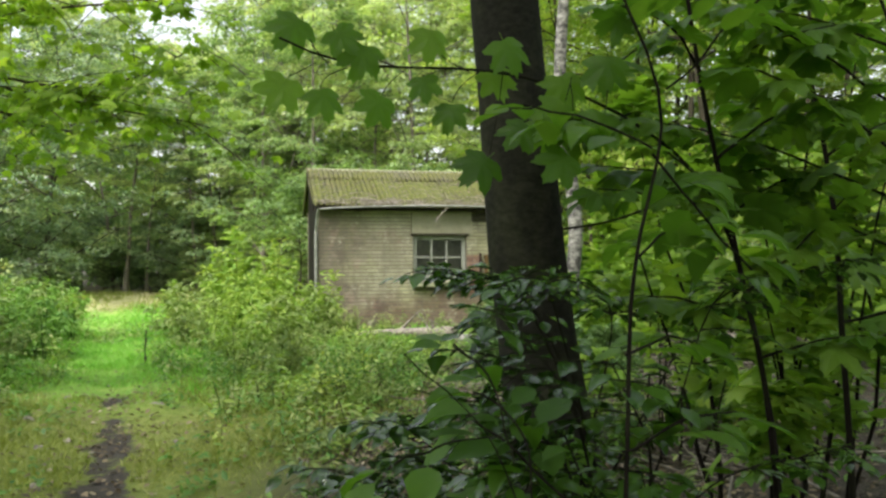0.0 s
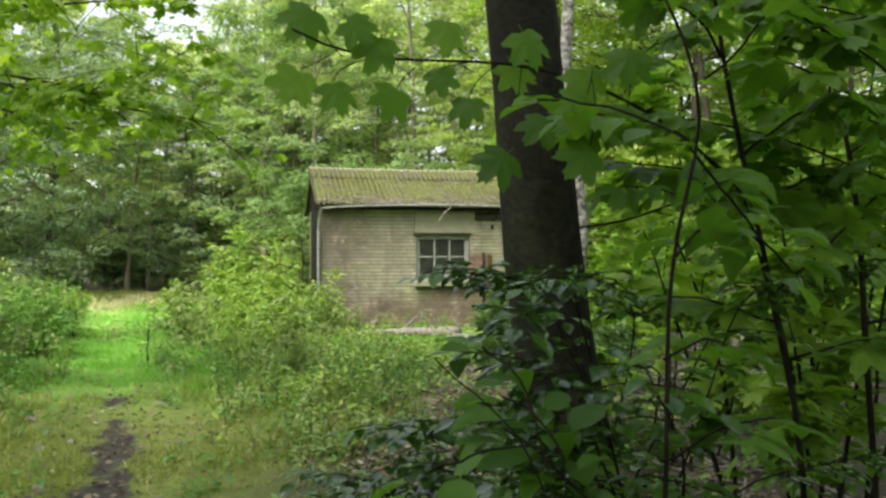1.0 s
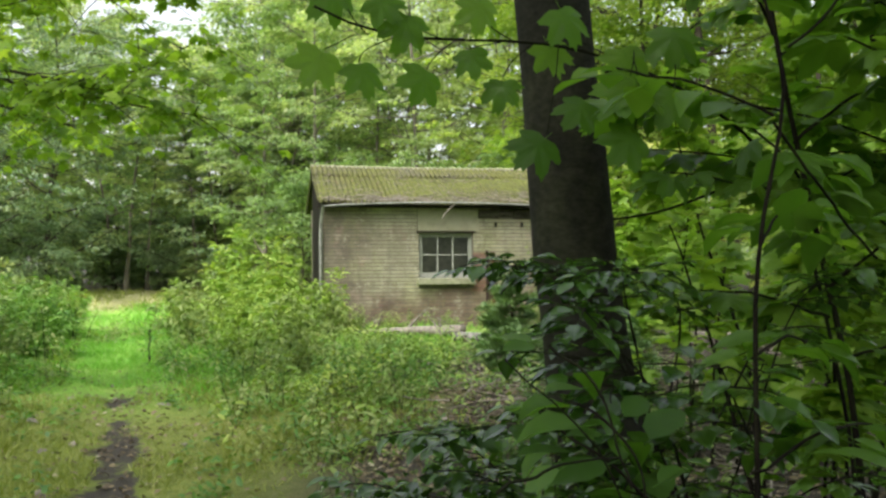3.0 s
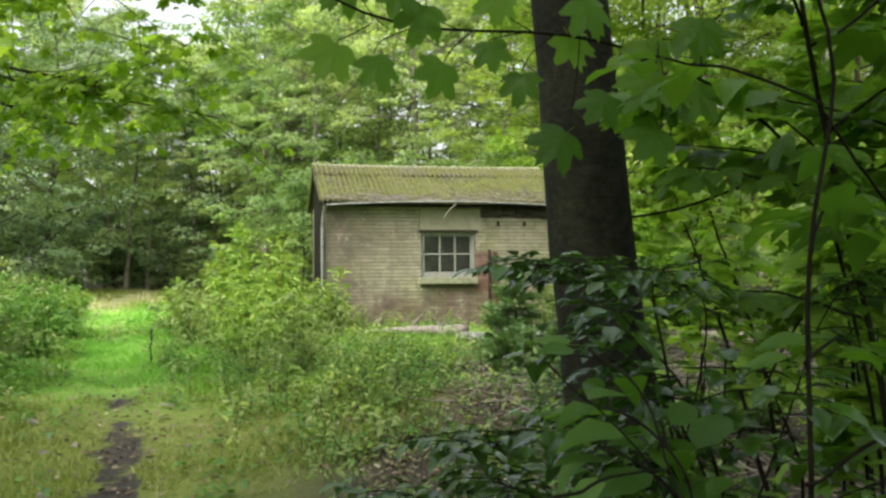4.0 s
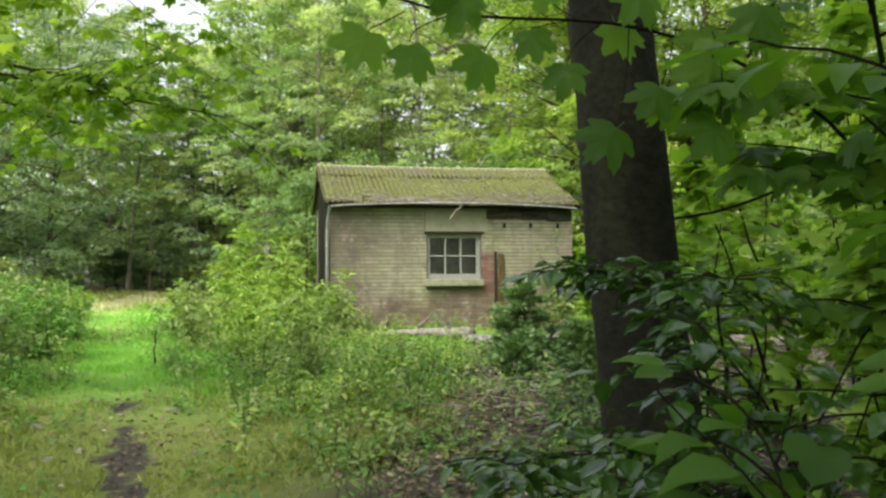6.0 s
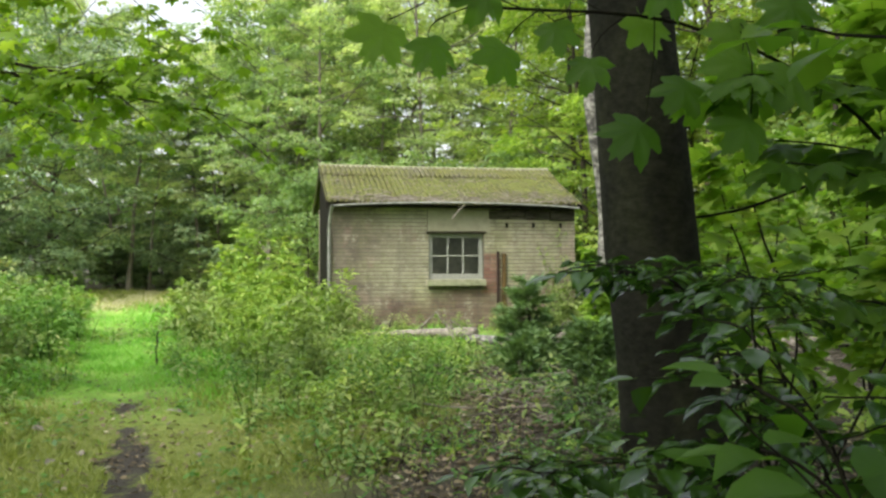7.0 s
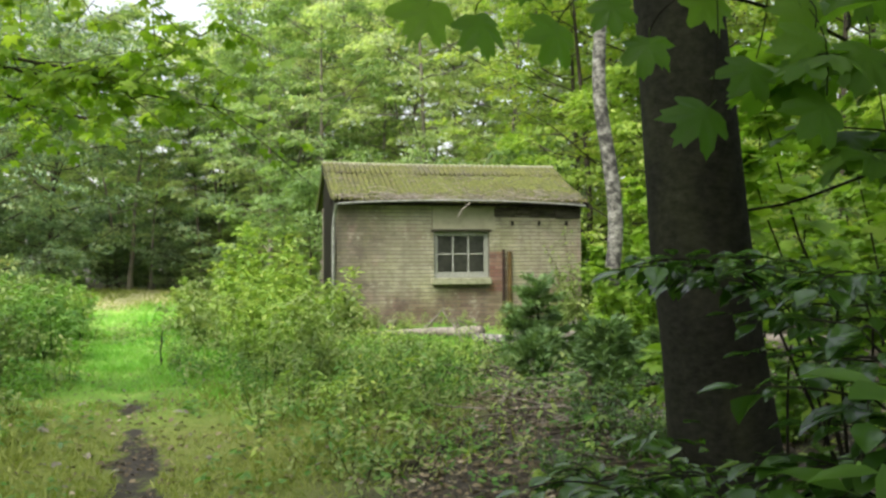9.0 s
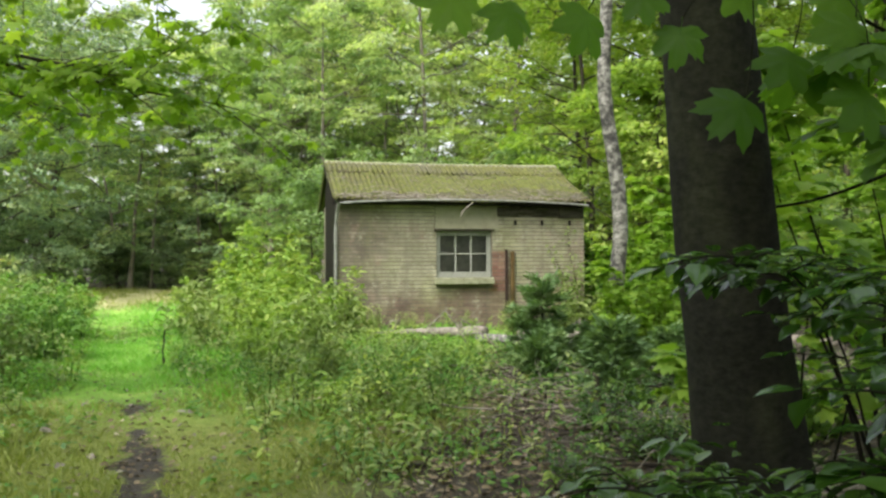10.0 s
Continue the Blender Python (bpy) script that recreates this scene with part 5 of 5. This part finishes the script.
for k, (x, y, v, s) in enumerate([(1.0, -12.8, 0, 1.0), (1.05, -13.05, 1, 1.05), (1.2, -11.4, 1, 0.95), (2.6, -10.8, 1, 1.1)]):
    shrub("maple_shrub", "tall thin maple regrowth with dark green lobed leaves", TALL[v], x, y, k * 1.9, s, "maple shrubs in the undergrowth")
LOWSHRUB = shrub_meshes(76, 0.78, 0.36, 15, 20, 0.055, LEAF_GLOSSY, OVAL)
for k, (x, y, s) in enumerate([(-0.56, -13.92, 1.0), (-0.86, -14.0, 0.82), (-0.2, -14.02, 0.9), (-0.72, -14.24, 1.06), (-0.92, -14.2, 0.94), (-0.48, -14.2, 1.06), (1.8, -7.9, 0.55), (2.35, -7.6, 0.5), (0.75, -10.1, 0.55), (0.8, -10.75, 0.6), (1.3, -9.3, 0.5), (1.0, -11.3, 0.62), (0.15, -11.3, 0.45), (2.0, -8.8, 0.7)]):
    shrub("evergreen_shrub", "low shrub with shiny dark leaves on leaf litter", LOWSHRUB, x, y, k * 1.4, s, "glossy shrubs")
WALLSIDE = shrub_meshes(81, 0.8, 0.45, 16, 20, 0.06, LEAF_WEED, OVAL)
for k, (x, y, s) in enumerate([(4.35, -0.7, 1.5), (4.75, -1.2, 1.4), (3.6, -1.2, 0.9), (2.9, -1.1, 0.7), (1.1, -0.7, 0.5), (0.4, -0.9, 0.65), (2.2, -0.7, 0.45)]):
    shrub("weed_clump", "leafy weed clump at the foot of a brick wall", WALLSIDE, x, y, k * 2.0, s, "weeds by the wall")


def spruce(x, y, h, label):
    g = np.random.default_rng(int(100 * h))
    t = thing("spruce_sapling", label, "sapling", where=Matrix.Translation((x, y, float(ground_z(x, y)))))
    wood = [tube([(0, 0, -0.05), (0.01, 0, h * 0.5), (0, 0, h)], [0.022 * h, 0.014 * h, 0.003], 7)]
    cs, al, up = [], [], []
    count = int(46 * h ** 0.5)
    for k in range(count):
        u = 0.04 + 0.92 * (k / count) ** 0.9 + g.normal(0, 0.02)
        a = k * 2.4 + g.normal(0, 0.5)
        ln = h * 0.47 * (1.1 - u) ** 0.8 * g.uniform(0.5, 1.2) + 0.05
        d = np.array([math.cos(a), math.sin(a), g.uniform(0.25, 0.8)])
        line = np.array([[0, 0, u * h] + d * ln * s - [0, 0, 0.25 * ln * s * s] for s in np.linspace(0, 1, 6)])
        wood.append(tube(line, np.linspace(0.006, 0.002, 6), 4))
        side = np.array([-d[1], d[0], 0])
        for s in np.linspace(0.12, 1, max(6, int(ln * 44))):
            p = np.array([np.interp(s, np.linspace(0, 1, 6), line[:, c]) for c in range(3)])
            for sg in (-1, 1):
                for _ in range(4):
                    cs.append(p + side * sg * g.uniform(0, 0.13) * (1.15 - s) * ln * 2 + g.normal(0, 0.018, 3))
                    al.append(d + side * sg * g.uniform(0.2, 1.4) + [0, 0, g.normal(0.15, 0.5)])
                    up.append((g.normal(0, 0.6), g.normal(0, 0.6), 1))
    part("trunk", fast_mesh("trunk", *joined(wood), TWIG, True), t)
    n = len(cs)
    f = part("needles", fast_mesh("needles", *placed((KITE[0] * [0.5, 1, 1], KITE[1]), np.array(cs), np.array(al), np.array(up), g.uniform(0.05, 0.11, n)), NEEDLE), t)
    f["kind"] = "stuff"


spruce(1.78, -5.75, 1.0, "small dark green spruce in front of the hut")
spruce(1.35, -8.9, 0.62, "low dark green spruce seedling among dead twigs")
spruce(2.15, -8.2, 0.5, "spreading dark spruce seedling beside a birch")
spruce(2.45, -5.6, 0.5, "small spruce beside a fallen log")
spruce(1.6, -6.5, 0.46, "low dark spruce seedling among brushwood")
spruce(1.15, -7.5, 0.4, "low dark spruce seedling among brushwood")
spruce(2.1, -7.1, 0.55, "low dark spruce seedling among brushwood")


def log(points, r0, r1, label, mat, seed, stubs=3):
    g = np.random.default_rng(seed)
    P = np.array(points, float)
    b = P[0].copy()
    n = 18
    line = bent(P - b, n, 0.012, g)
    V, F = tube(line, np.linspace(r0, r1, n), 10)
    V += g.normal(0, 0.004, V.shape)
    caps = []
    for ring in (0, n - 1):
        m = len(V)
        V = np.concatenate([V, [line[ring]]])
        for k in range(5):
            a0 = ring * 10 + 2 * k
            caps.append((m, a0, a0 + 1, ring * 10 + (2 * k + 2) % 10))
    t = thing("log", label, "log", "fallen logs", Matrix.Translation(b))
    part("stem", fast_mesh("stem", V, np.concatenate([F, np.array(caps)]), mat, True), t)
    for k in range(stubs):
        at = line[int(g.integers(3, n - 3))]
        d = np.array([g.normal(0, 0.5), g.normal(0, 0.5), 0.9])
        part("branch_stub", fast_mesh("branch_stub", *tube([at, at + d * 0.12, at + d * g.uniform(0.18, 0.4)], [r1 * 0.4, r1 * 0.3, 0.004], 5), mat, True), t)


log([(0.3, -1.1, 0.02), (0.8, -1.75, 0.1), (1.3, -2.2, 0.13), (1.85, -2.9, 0.17)], 0.03, 0.095, "pale weathered fallen log in front of the hut", DEADWOOD, 1)
log([(1.45, -3.6, 0.02), (1.35, -3.3, 0.3), (1.2, -3.2, 0.5)], 0.014, 0.007, "bare dead branch leaning on a log", DEADWOOD, 11, 2)
log([(1.75, -4.0, 0.02), (1.5, -3.8, 0.28), (1.3, -3.7, 0.42)], 0.012, 0.006, "bare dead branch leaning on a log", DEADWOOD, 12, 2)
log([(1.7, -3.1, 0.1), (2.4, -3.9, 0.08), (3.0, -4.8, 0.06)], 0.07, 0.09, "fallen birch log with peeling pale bark", BARK_BIRCH, 2)
log([(2.5, -2.5, 0.1), (3.7, -4.1, 0.14), (5.4, -6.0, 0.2)], 0.075, 0.07, "long pale fallen log among brushwood", DEADWOOD, 3)
log([(2.9, -3.4, 0.05), (4.2, -4.6, 0.09), (5.2, -5.1, 0.07)], 0.05, 0.04, "mossy grey fallen log", DEADWOOD, 4)
log([(1.16, -9.12, -0.03), (1.14, -9.12, 0.12), (1.1, -9.13, 0.3)], 0.028, 0.02, "short dark dead stem standing in leaf litter", BARK_DARK, 5)
log([(0.7, -8.3, 0.03), (1.2, -7.7, 0.06), (1.7, -7.4, 0.12)], 0.018, 0.01, "pale dead branch on leaf litter", DEADWOOD, 6)
log([(0.55, -10.2, 0.03), (1.0, -9.8, 0.05), (1.5, -9.7, 0.04)], 0.016, 0.01, "pale dead branch on leaf litter", DEADWOOD, 7)
log([(-2.42, -5.0, -0.03), (-2.42, -5.0, 0.22), (-2.4, -5.02, 0.42)], 0.008, 0.005, "dead upright stick beside the track", BARK_DARK, 8, 0)


def scattered(name, label, category, V, F, mat, smooth=False):
    return tagged(new(name, fast_mesh(name, V, F, mat, smooth)), label, category, kind="stuff")


def brushwood():
    g = np.random.default_rng(31)
    sticks, dark = [], []
    for cx, cy, n, sx, sy, hz in [(3.0, -8.4, 220, 1.0, 0.8, 0.22), (1.2, -8.4, 90, 0.8, 1.1, 0.1), (4.3, -6.4, 120, 1.3, 0.9, 0.25), (1.2, -11.2, 110, 0.8, 0.9, 0.08), (2.8, -4.6, 60, 0.8, 0.8, 0.15), (0.4, -6.6, 50, 0.7, 1.0, 0.06), (1.6, -6.7, 80, 0.9, 1.2, 0.1), (0.9, -9.7, 70, 0.7, 0.8, 0.07), (2.6, -5.2, 90, 0.9, 0.7, 0.14)]:
        for _ in range(n):
            x, y = g.normal(cx, sx * 0.6), g.normal(cy, sy * 0.6)
            a, ln = g.uniform(0, np.pi), g.uniform(0.15, 0.8)
            z0 = float(ground_z(x, y)) + abs(g.normal(0, hz * 0.5)) + 0.008
            d = np.array([math.cos(a), math.sin(a), g.normal(0, 0.16)]) * ln / 2
            m = np.array([x, y, z0])
            pts = np.stack([m - d, m + g.normal(0, 0.03, 3), m + d])
            pts[:, 2] = np.maximum(pts[:, 2], ground_z(pts[:, 0], pts[:, 1]) + 0.004)
            r = g.uniform(0.0022, 0.0085)
            (dark if g.random() < 0.45 else sticks).append(tube(pts, [r, r * 0.9, r * 0.5], 4))
    scattered("brushwood", "grey dead twigs and brushwood lying in heaps", "brushwood", *joined(sticks), DEADWOOD, True)
    scattered("brushwood", "dark rotting twigs lying among leaf litter", "brushwood", *joined(dark), BARK_DARK, True)


brushwood()


def field(n, g, x0, x1, y0, y1):
    return g.uniform(x0, x1, n), g.uniform(y0, y1, n)


def grass():
    g = np.random.default_rng(33)
    xs, ys, hs = [], [], []
    for n, x0, x1, y0, y1, h in [(52000, -4.4, 0.3, -12.8, -5.5, 0.05), (44000, -5.4, 0.2, -6.5, 1.0, 0.08), (9000, -8, -1.5, 1.0, 12.0, 0.14), (5000, -10, -1, 12, 31, 0.16), (5000, -0.4, 4.6, -4.5, 0.0, 0.085)]:
        x, y = field(n, g, x0, x1, y0, y1)
        d = np.abs(x - track_x(y))
        clump = np.sin(2.3 * x + 1.1 * y) + np.sin(3.7 * y - 1.9 * x + 1) + np.sin(0.9 * x - 2.1 * y)
        bare = (d < 0.15 + 0.06 * np.sin(4.3 * y + 1)) & ((y < -8.9) | (np.abs(y + 7.75) < 0.45)) | (d < 0.08) & (y < -6.8)
        litter = g.uniform(0, 1, n) < np.clip((x + 0.4 + 0.75 * np.clip((-8.5 - y) / 1.5, 0, 1) - 0.27 * (y + 10.2)) / 0.8, 0, 0.93) * (y < -2)
        keep = ~bare & ~litter & (g.uniform(-2.6, 2, n) < clump + 0.9)
        xs.append(x[keep]), ys.append(y[keep])
        hs.append((h * g.uniform(0.5, 1.35, n) * (1 + 0.22 * clump) * np.where(d < 0.6, 0.7, 1.25) + 0.015)[keep])
    x, y, h = np.concatenate(xs), np.concatenate(ys), np.concatenate(hs)
    n = len(x)
    a = g.uniform(0, 2 * np.pi, n)
    up = np.stack([np.cos(a), np.sin(a), np.zeros(n)], 1)
    along = np.stack([g.normal(0, 0.6, n), g.normal(0, 0.6, n), np.ones(n)], 1)
    T = (BLADE[0] * [2.0, 1, 1.5], BLADE[1])
    near = (g.normal(y, 1.0) < -7.2) | (g.normal(y, 1.5) > 9.5)
    for sel, label, mat in ((near, "short mossy olive and straw-coloured grass", GRASS_DRY), (~near, "short bright green grass along the track and clearing", GRASS)):
        V, F = placed(T, np.stack([x, y, ground_z(x, y) - 0.008], 1)[sel], along[sel], up[sel], h[sel])
        scattered("grass", label, "grass", V, F, mat)


grass()


def undergrowth():
    g = np.random.default_rng(35)
    V, cs, al, up, sz, sp = [], [], [], [], [], []
    for n, x0, x1, y0, y1, h0, h1, lf in [(170, -1.5, 0.9, -10.8, -6.4, 0.08, 0.42, 0.055), (170, -1.5, 1.2, -6.4, -2.2, 0.08, 0.3, 0.055), (130, -1.0, 1.2, -12.6, -9.0, 0.08, 0.34, 0.05), (160, -4.6, -2.9, -11.0, -4.0, 0.06, 0.3, 0.05), (420, 0.3, 3.0, -8.2, -4.2, 0.06, 0.3, 0.06), (160, 1.0, 4.5, -12, -7, 0.06, 0.35, 0.065), (420, -3.8, -1.2, -6.8, 1.0, 0.08, 0.3, 0.055), (90, 0.0, 4.4, -1.0, -0.2, 0.1, 0.35, 0.05)]:
        for _ in range(n):
            x, y = g.uniform(x0, x1), g.uniform(y0, y1)
            if x > -0.1 + 0.27 * (y + 10.2) and g.random() < 0.55:
                continue
            if abs(x - float(track_x(y))) < 0.45 and y < -2:
                continue
            h = g.uniform(h0, h1) * (0.65 + 0.5 * (math.sin(2.1 * x + 1.3 * y) > -0.3))
            foot = np.array([x, y, float(ground_z(x, y)) - 0.01])
            top = foot + [g.normal(0, 0.35) * h, g.normal(0, 0.35) * h, h]
            line = bent([foot, (foot + top) / 2 + g.normal(0, 0.03, 3) * h, top], 5)
            V.append(tube(line, [0.0022, 0.002, 0.0017, 0.0014, 0.001], 3))
            kind, big = g.uniform(), g.uniform(0.55, 1.35)
            for k in range(int(10 + 22 * h)):
                u = g.uniform(0.2, 1.0)
                p = np.array([np.interp(u, np.linspace(0, 1, 5), line[:, c]) for c in range(3)])
                b = g.uniform(0, 2 * np.pi)
                cs.append(p + np.array([math.cos(b), math.sin(b), 0.2]) * g.uniform(0.01, 0.09) * (0.4 + h))
                al.append((math.cos(b), math.sin(b), g.normal(-0.15, 0.4)))
                up.append((g.normal(0, 0.35), g.normal(0, 0.35), 1))
                sz.append(lf * big * g.uniform(0.6, 1.4))
                sp.append(kind)
    cs, al, up, sz, sp = (np.array(q) for q in (cs, al, up, sz, sp))
    A = joined(V)
    scattered("weed_stems", "thin stems of weeds and brambles", "undergrowth", *A, TWIG, True)
    for sel, shape, label, mat in ((sp < 0.5, OVAL, "tangle of light green weeds and bramble leaves", LEAF_WEED), ((sp >= 0.5) & (sp < 0.85), (OVAL[0] * [0.7, 1.2, 1], OVAL[1]), "mid-green herbs with narrow leaves", LEAF_HERB), (sp >= 0.85, OVAL, "yellowing bramble leaves", LEAF_BUSH)):
        scattered("undergrowth", label, "undergrowth", *placed(shape, cs[sel], al[sel], up[sel], sz[sel]), mat)


undergrowth()


def ground_herbs():
    """Clover and small rosettes in the grass."""
    g = np.random.default_rng(36)
    m = 1500
    x, y = g.uniform(-4.6, 0.2, m), g.uniform(-12.6, -1.0, m)
    keep = (np.abs(x - track_x(y)) > 0.3) & (np.sin(2.7 * x + y) + np.sin(1.9 * y - 2.2 * x) + g.normal(0, 0.7, m) > 0.1)
    x, y = x[keep], y[keep]
    k = 7
    rep = np.repeat(np.arange(len(x)), k)
    n = len(rep)
    a = g.uniform(0, 2 * np.pi, n)
    r = g.uniform(0.005, 0.05, n)
    px, py = x[rep] + np.cos(a) * r, y[rep] + np.sin(a) * r
    c = np.stack([px, py, ground_z(px, py) + g.uniform(0.01, 0.06, n)], 1)
    V, F = placed((OVAL[0] * [1.5, 1, 1], OVAL[1]), c, np.stack([np.cos(a), np.sin(a), g.normal(0.1, 0.3, n)], 1), np.stack([g.normal(0, 0.3, n), g.normal(0, 0.3, n), np.ones(n)], 1), g.uniform(0.025, 0.06, n))
    scattered("ground_herbs", "small green clover and herb rosettes in the grass", "herbs", V, F, LEAF_HERB)


ground_herbs()


def litter():
    g = np.random.default_rng(37)
    n1, n2, n3 = 1100, 13000, 420
    x1, y1 = field(n1, g, -4.2, -0.5, -12.5, -4)
    x2, y2 = np.abs(g.normal(0, 2.2, n2)) - 0.7, g.uniform(-13.2, -3, n2)
    y3 = g.uniform(-12.5, -7, n3)
    x3 = track_x(y3) + g.normal(0, 0.2, n3)
    x, y = np.r_[x1, x2, x3], np.r_[y1, y2, y3]
    n = len(x)
    a = g.uniform(0, 2 * np.pi, n)
    c = np.stack([x, y, ground_z(x, y) + g.uniform(0.006, 0.03, n)], 1)
    V, F = placed((OVAL[0] * [1.5, 1, 1.5], OVAL[1]), c, np.stack([np.cos(a), np.sin(a), g.normal(0, 0.2, n)], 1), np.stack([g.normal(0, 0.3, n), g.normal(0, 0.3, n), np.ones(n)], 1), g.uniform(0.02, 0.06, n))
    scattered("leaf_litter", "brown and tan fallen leaves on the ground", "leaf litter", V, F, LITTER)


litter()


def pale_leaves():
    g = np.random.default_rng(38)
    n = 150
    x, y = g.uniform(-4.0, 1.8, n), g.uniform(-12.4, -6.0, n)
    a = g.uniform(0, 2 * np.pi, n)
    c = np.stack([x, y, ground_z(x, y) + g.uniform(0.02, 0.04, n)], 1)
    V, F = placed((OVAL[0] * [1.6, 1, 1.5], OVAL[1]), c, np.stack([np.cos(a), np.sin(a), g.normal(0, 0.2, n)], 1), np.stack([g.normal(0, 0.3, n), g.normal(0, 0.3, n), np.ones(n)], 1), g.uniform(0.035, 0.085, n))
    scattered("pale_leaf_litter", "pale bleached fallen leaves lying in the grass", "leaf litter", V, F, DEADWOOD)


pale_leaves()


def ground_cover():
    g = np.random.default_rng(39)
    n = 9000
    x, y = g.uniform(-1.6, 4.4, n), g.uniform(-12.8, -2.0, n)
    keep = np.sin(1.7 * x + 2.3 * y) + np.sin(2.9 * x - 1.1 * y + 1) + g.normal(0, 0.6, n) > np.where(x > 0.1 + 0.27 * (y + 10.2), 0.6, np.where(y < -9.3, 0.5, -0.3))
    x, y = x[keep], y[keep]
    n = len(x)
    a = g.uniform(0, 2 * np.pi, n)
    c = np.stack([x, y, ground_z(x, y) + g.uniform(0.01, 0.13, n)], 1)
    V, F = placed(OVAL, c, np.stack([np.cos(a), np.sin(a), g.normal(0.1, 0.4, n)], 1), np.stack([g.normal(0, 0.4, n), g.normal(0, 0.4, n), np.ones(n)], 1), g.uniform(0.03, 0.075, n))
    scattered("ivy_cover", "low tangle of ivy and seedlings over the litter", "undergrowth", V, F, LEAF_HERB)


ground_cover()

def ivy():
    g = np.random.default_rng(47)
    t = thing("ivy", "thin creeper with green leaves climbing a brick wall", "climber", where=Matrix.Translation((4.3, -0.03, 0)))
    cs = []
    for k, top in enumerate([(-0.15, 1.9), (-0.55, 1.6), (0.08, 1.2), (-0.3, 1.1)]):
        line = bent([(0, 0, -0.02), (top[0] * 0.3, 0, top[1] * 0.5), (top[0], 0.01, top[1])], 14, 0.02, g)
        line[:, 1] = np.minimum(line[:, 1], 0.01)
        part("stem", fast_mesh("stem", *tube(line, np.linspace(0.006, 0.002, 14), 5), TWIG, True), t)
        for _ in range(34):
            p = line[int(14 * (1 - g.uniform(0, 1) ** 1.6 * 0.8)) - 1]
            cs.append(p + [g.normal(0, 0.07), -abs(g.normal(0, 0.03)), g.normal(0, 0.06)])
    n = len(cs)
    f = part("foliage", fast_mesh("foliage", *placed(OVAL, np.array(cs), np.stack([g.normal(0, 0.7, n), g.normal(-0.2, 0.2, n), g.normal(-0.6, 0.5, n)], 1), np.tile([0, -0.9, 0.5], (n, 1)) + g.normal(0, 0.3, (n, 3)), g.uniform(0.04, 0.09, n)), LEAF_WEED), t)
    f["kind"] = "stuff"


ivy()


def roof_debris():
    g = np.random.default_rng(46)
    n = 420
    x, s = g.uniform(0, W, n), g.uniform(0, 1, n) ** 1.8 * 0.95
    c = np.stack([x, -0.25 + s * (RIDGE_Y + 0.25), EAVE + s * (RIDGE_Z - EAVE) + 0.012 - 0.025 * np.sin(np.pi * x / W)], 1)
    a = g.uniform(0, 2 * np.pi, n)
    V, F = placed((OVAL[0] * [1.6, 1, 1.4], OVAL[1]), c, np.stack([np.cos(a), np.sin(a), 0.4 * np.sin(a)], 1), np.tile([0, -0.4, 1.0], (n, 1)) + g.normal(0, 0.2, (n, 3)), g.uniform(0.02, 0.06, n))
    scattered("roof_litter", "dry fallen leaves lying on the mossy roof", "leaf litter", V, F, LITTER)


roof_debris()
# bare twigs caught on the roof and gutter
for k, pts in enumerate([[(2.1, -0.33, 1.98), (2.2, -0.34, 2.14), (2.35, -0.31, 2.26), (2.6, -0.1, 2.4)], [(0.6, -0.05, 2.42), (0.9, -0.12, 2.4), (1.2, -0.15, 2.36)]]):
    t = thing("fallen_twig", "bare dead twig lying on the mossy roof edge", "twig", "twigs on the roof", Matrix.Translation(pts[0]))
    part("stem", fast_mesh("stem", *tube(bent(np.array(pts) - pts[0], 10, 0.01), np.linspace(0.012, 0.006, 10), 6), DEADWOOD, True), t)


# ---- bricks of the front wall ----
def brick_wall():
    g = np.random.default_rng(41)
    L, H = 0.22, 0.0665
    shapes = {}

    def brick_mesh(ln):
        key = round(ln, 3)
        if key not in shapes:
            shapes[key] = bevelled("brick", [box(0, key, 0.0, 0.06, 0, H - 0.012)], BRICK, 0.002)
        return shapes[key]

    rest, singles = [], 0
    for row in range(-1, 34):
        z = row * H + 0.01
        x = -0.0 - (L / 2 if row % 2 else 0)
        while x < W - 0.01:
            a, b = max(x, 0.0), min(x + L, W) - 0.004
            x += L
            spans = [(a, b)]
            if z + H > 0.79 and z < WZ1 + 0.01:
                spans = [(p, q) for p, q in ((a, min(b, WX0 - 0.004)), (max(a, WX1 + 0.006), b)) if q - p > 0.03]
            for p, q in spans:
                y = -0.006 + g.normal(0, 0.0015)
                if 2.88 < p and z > 1.97:
                    continue
                if p > 0.5 and q < 3.6 and 0.25 < z < 1.95 and singles < 300 and (row % 2 == 0 or p > 2.7):
                    singles += 1
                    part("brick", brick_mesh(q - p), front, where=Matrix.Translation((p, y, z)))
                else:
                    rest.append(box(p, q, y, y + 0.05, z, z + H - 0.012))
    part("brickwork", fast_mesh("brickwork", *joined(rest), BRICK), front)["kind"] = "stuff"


brick_wall()
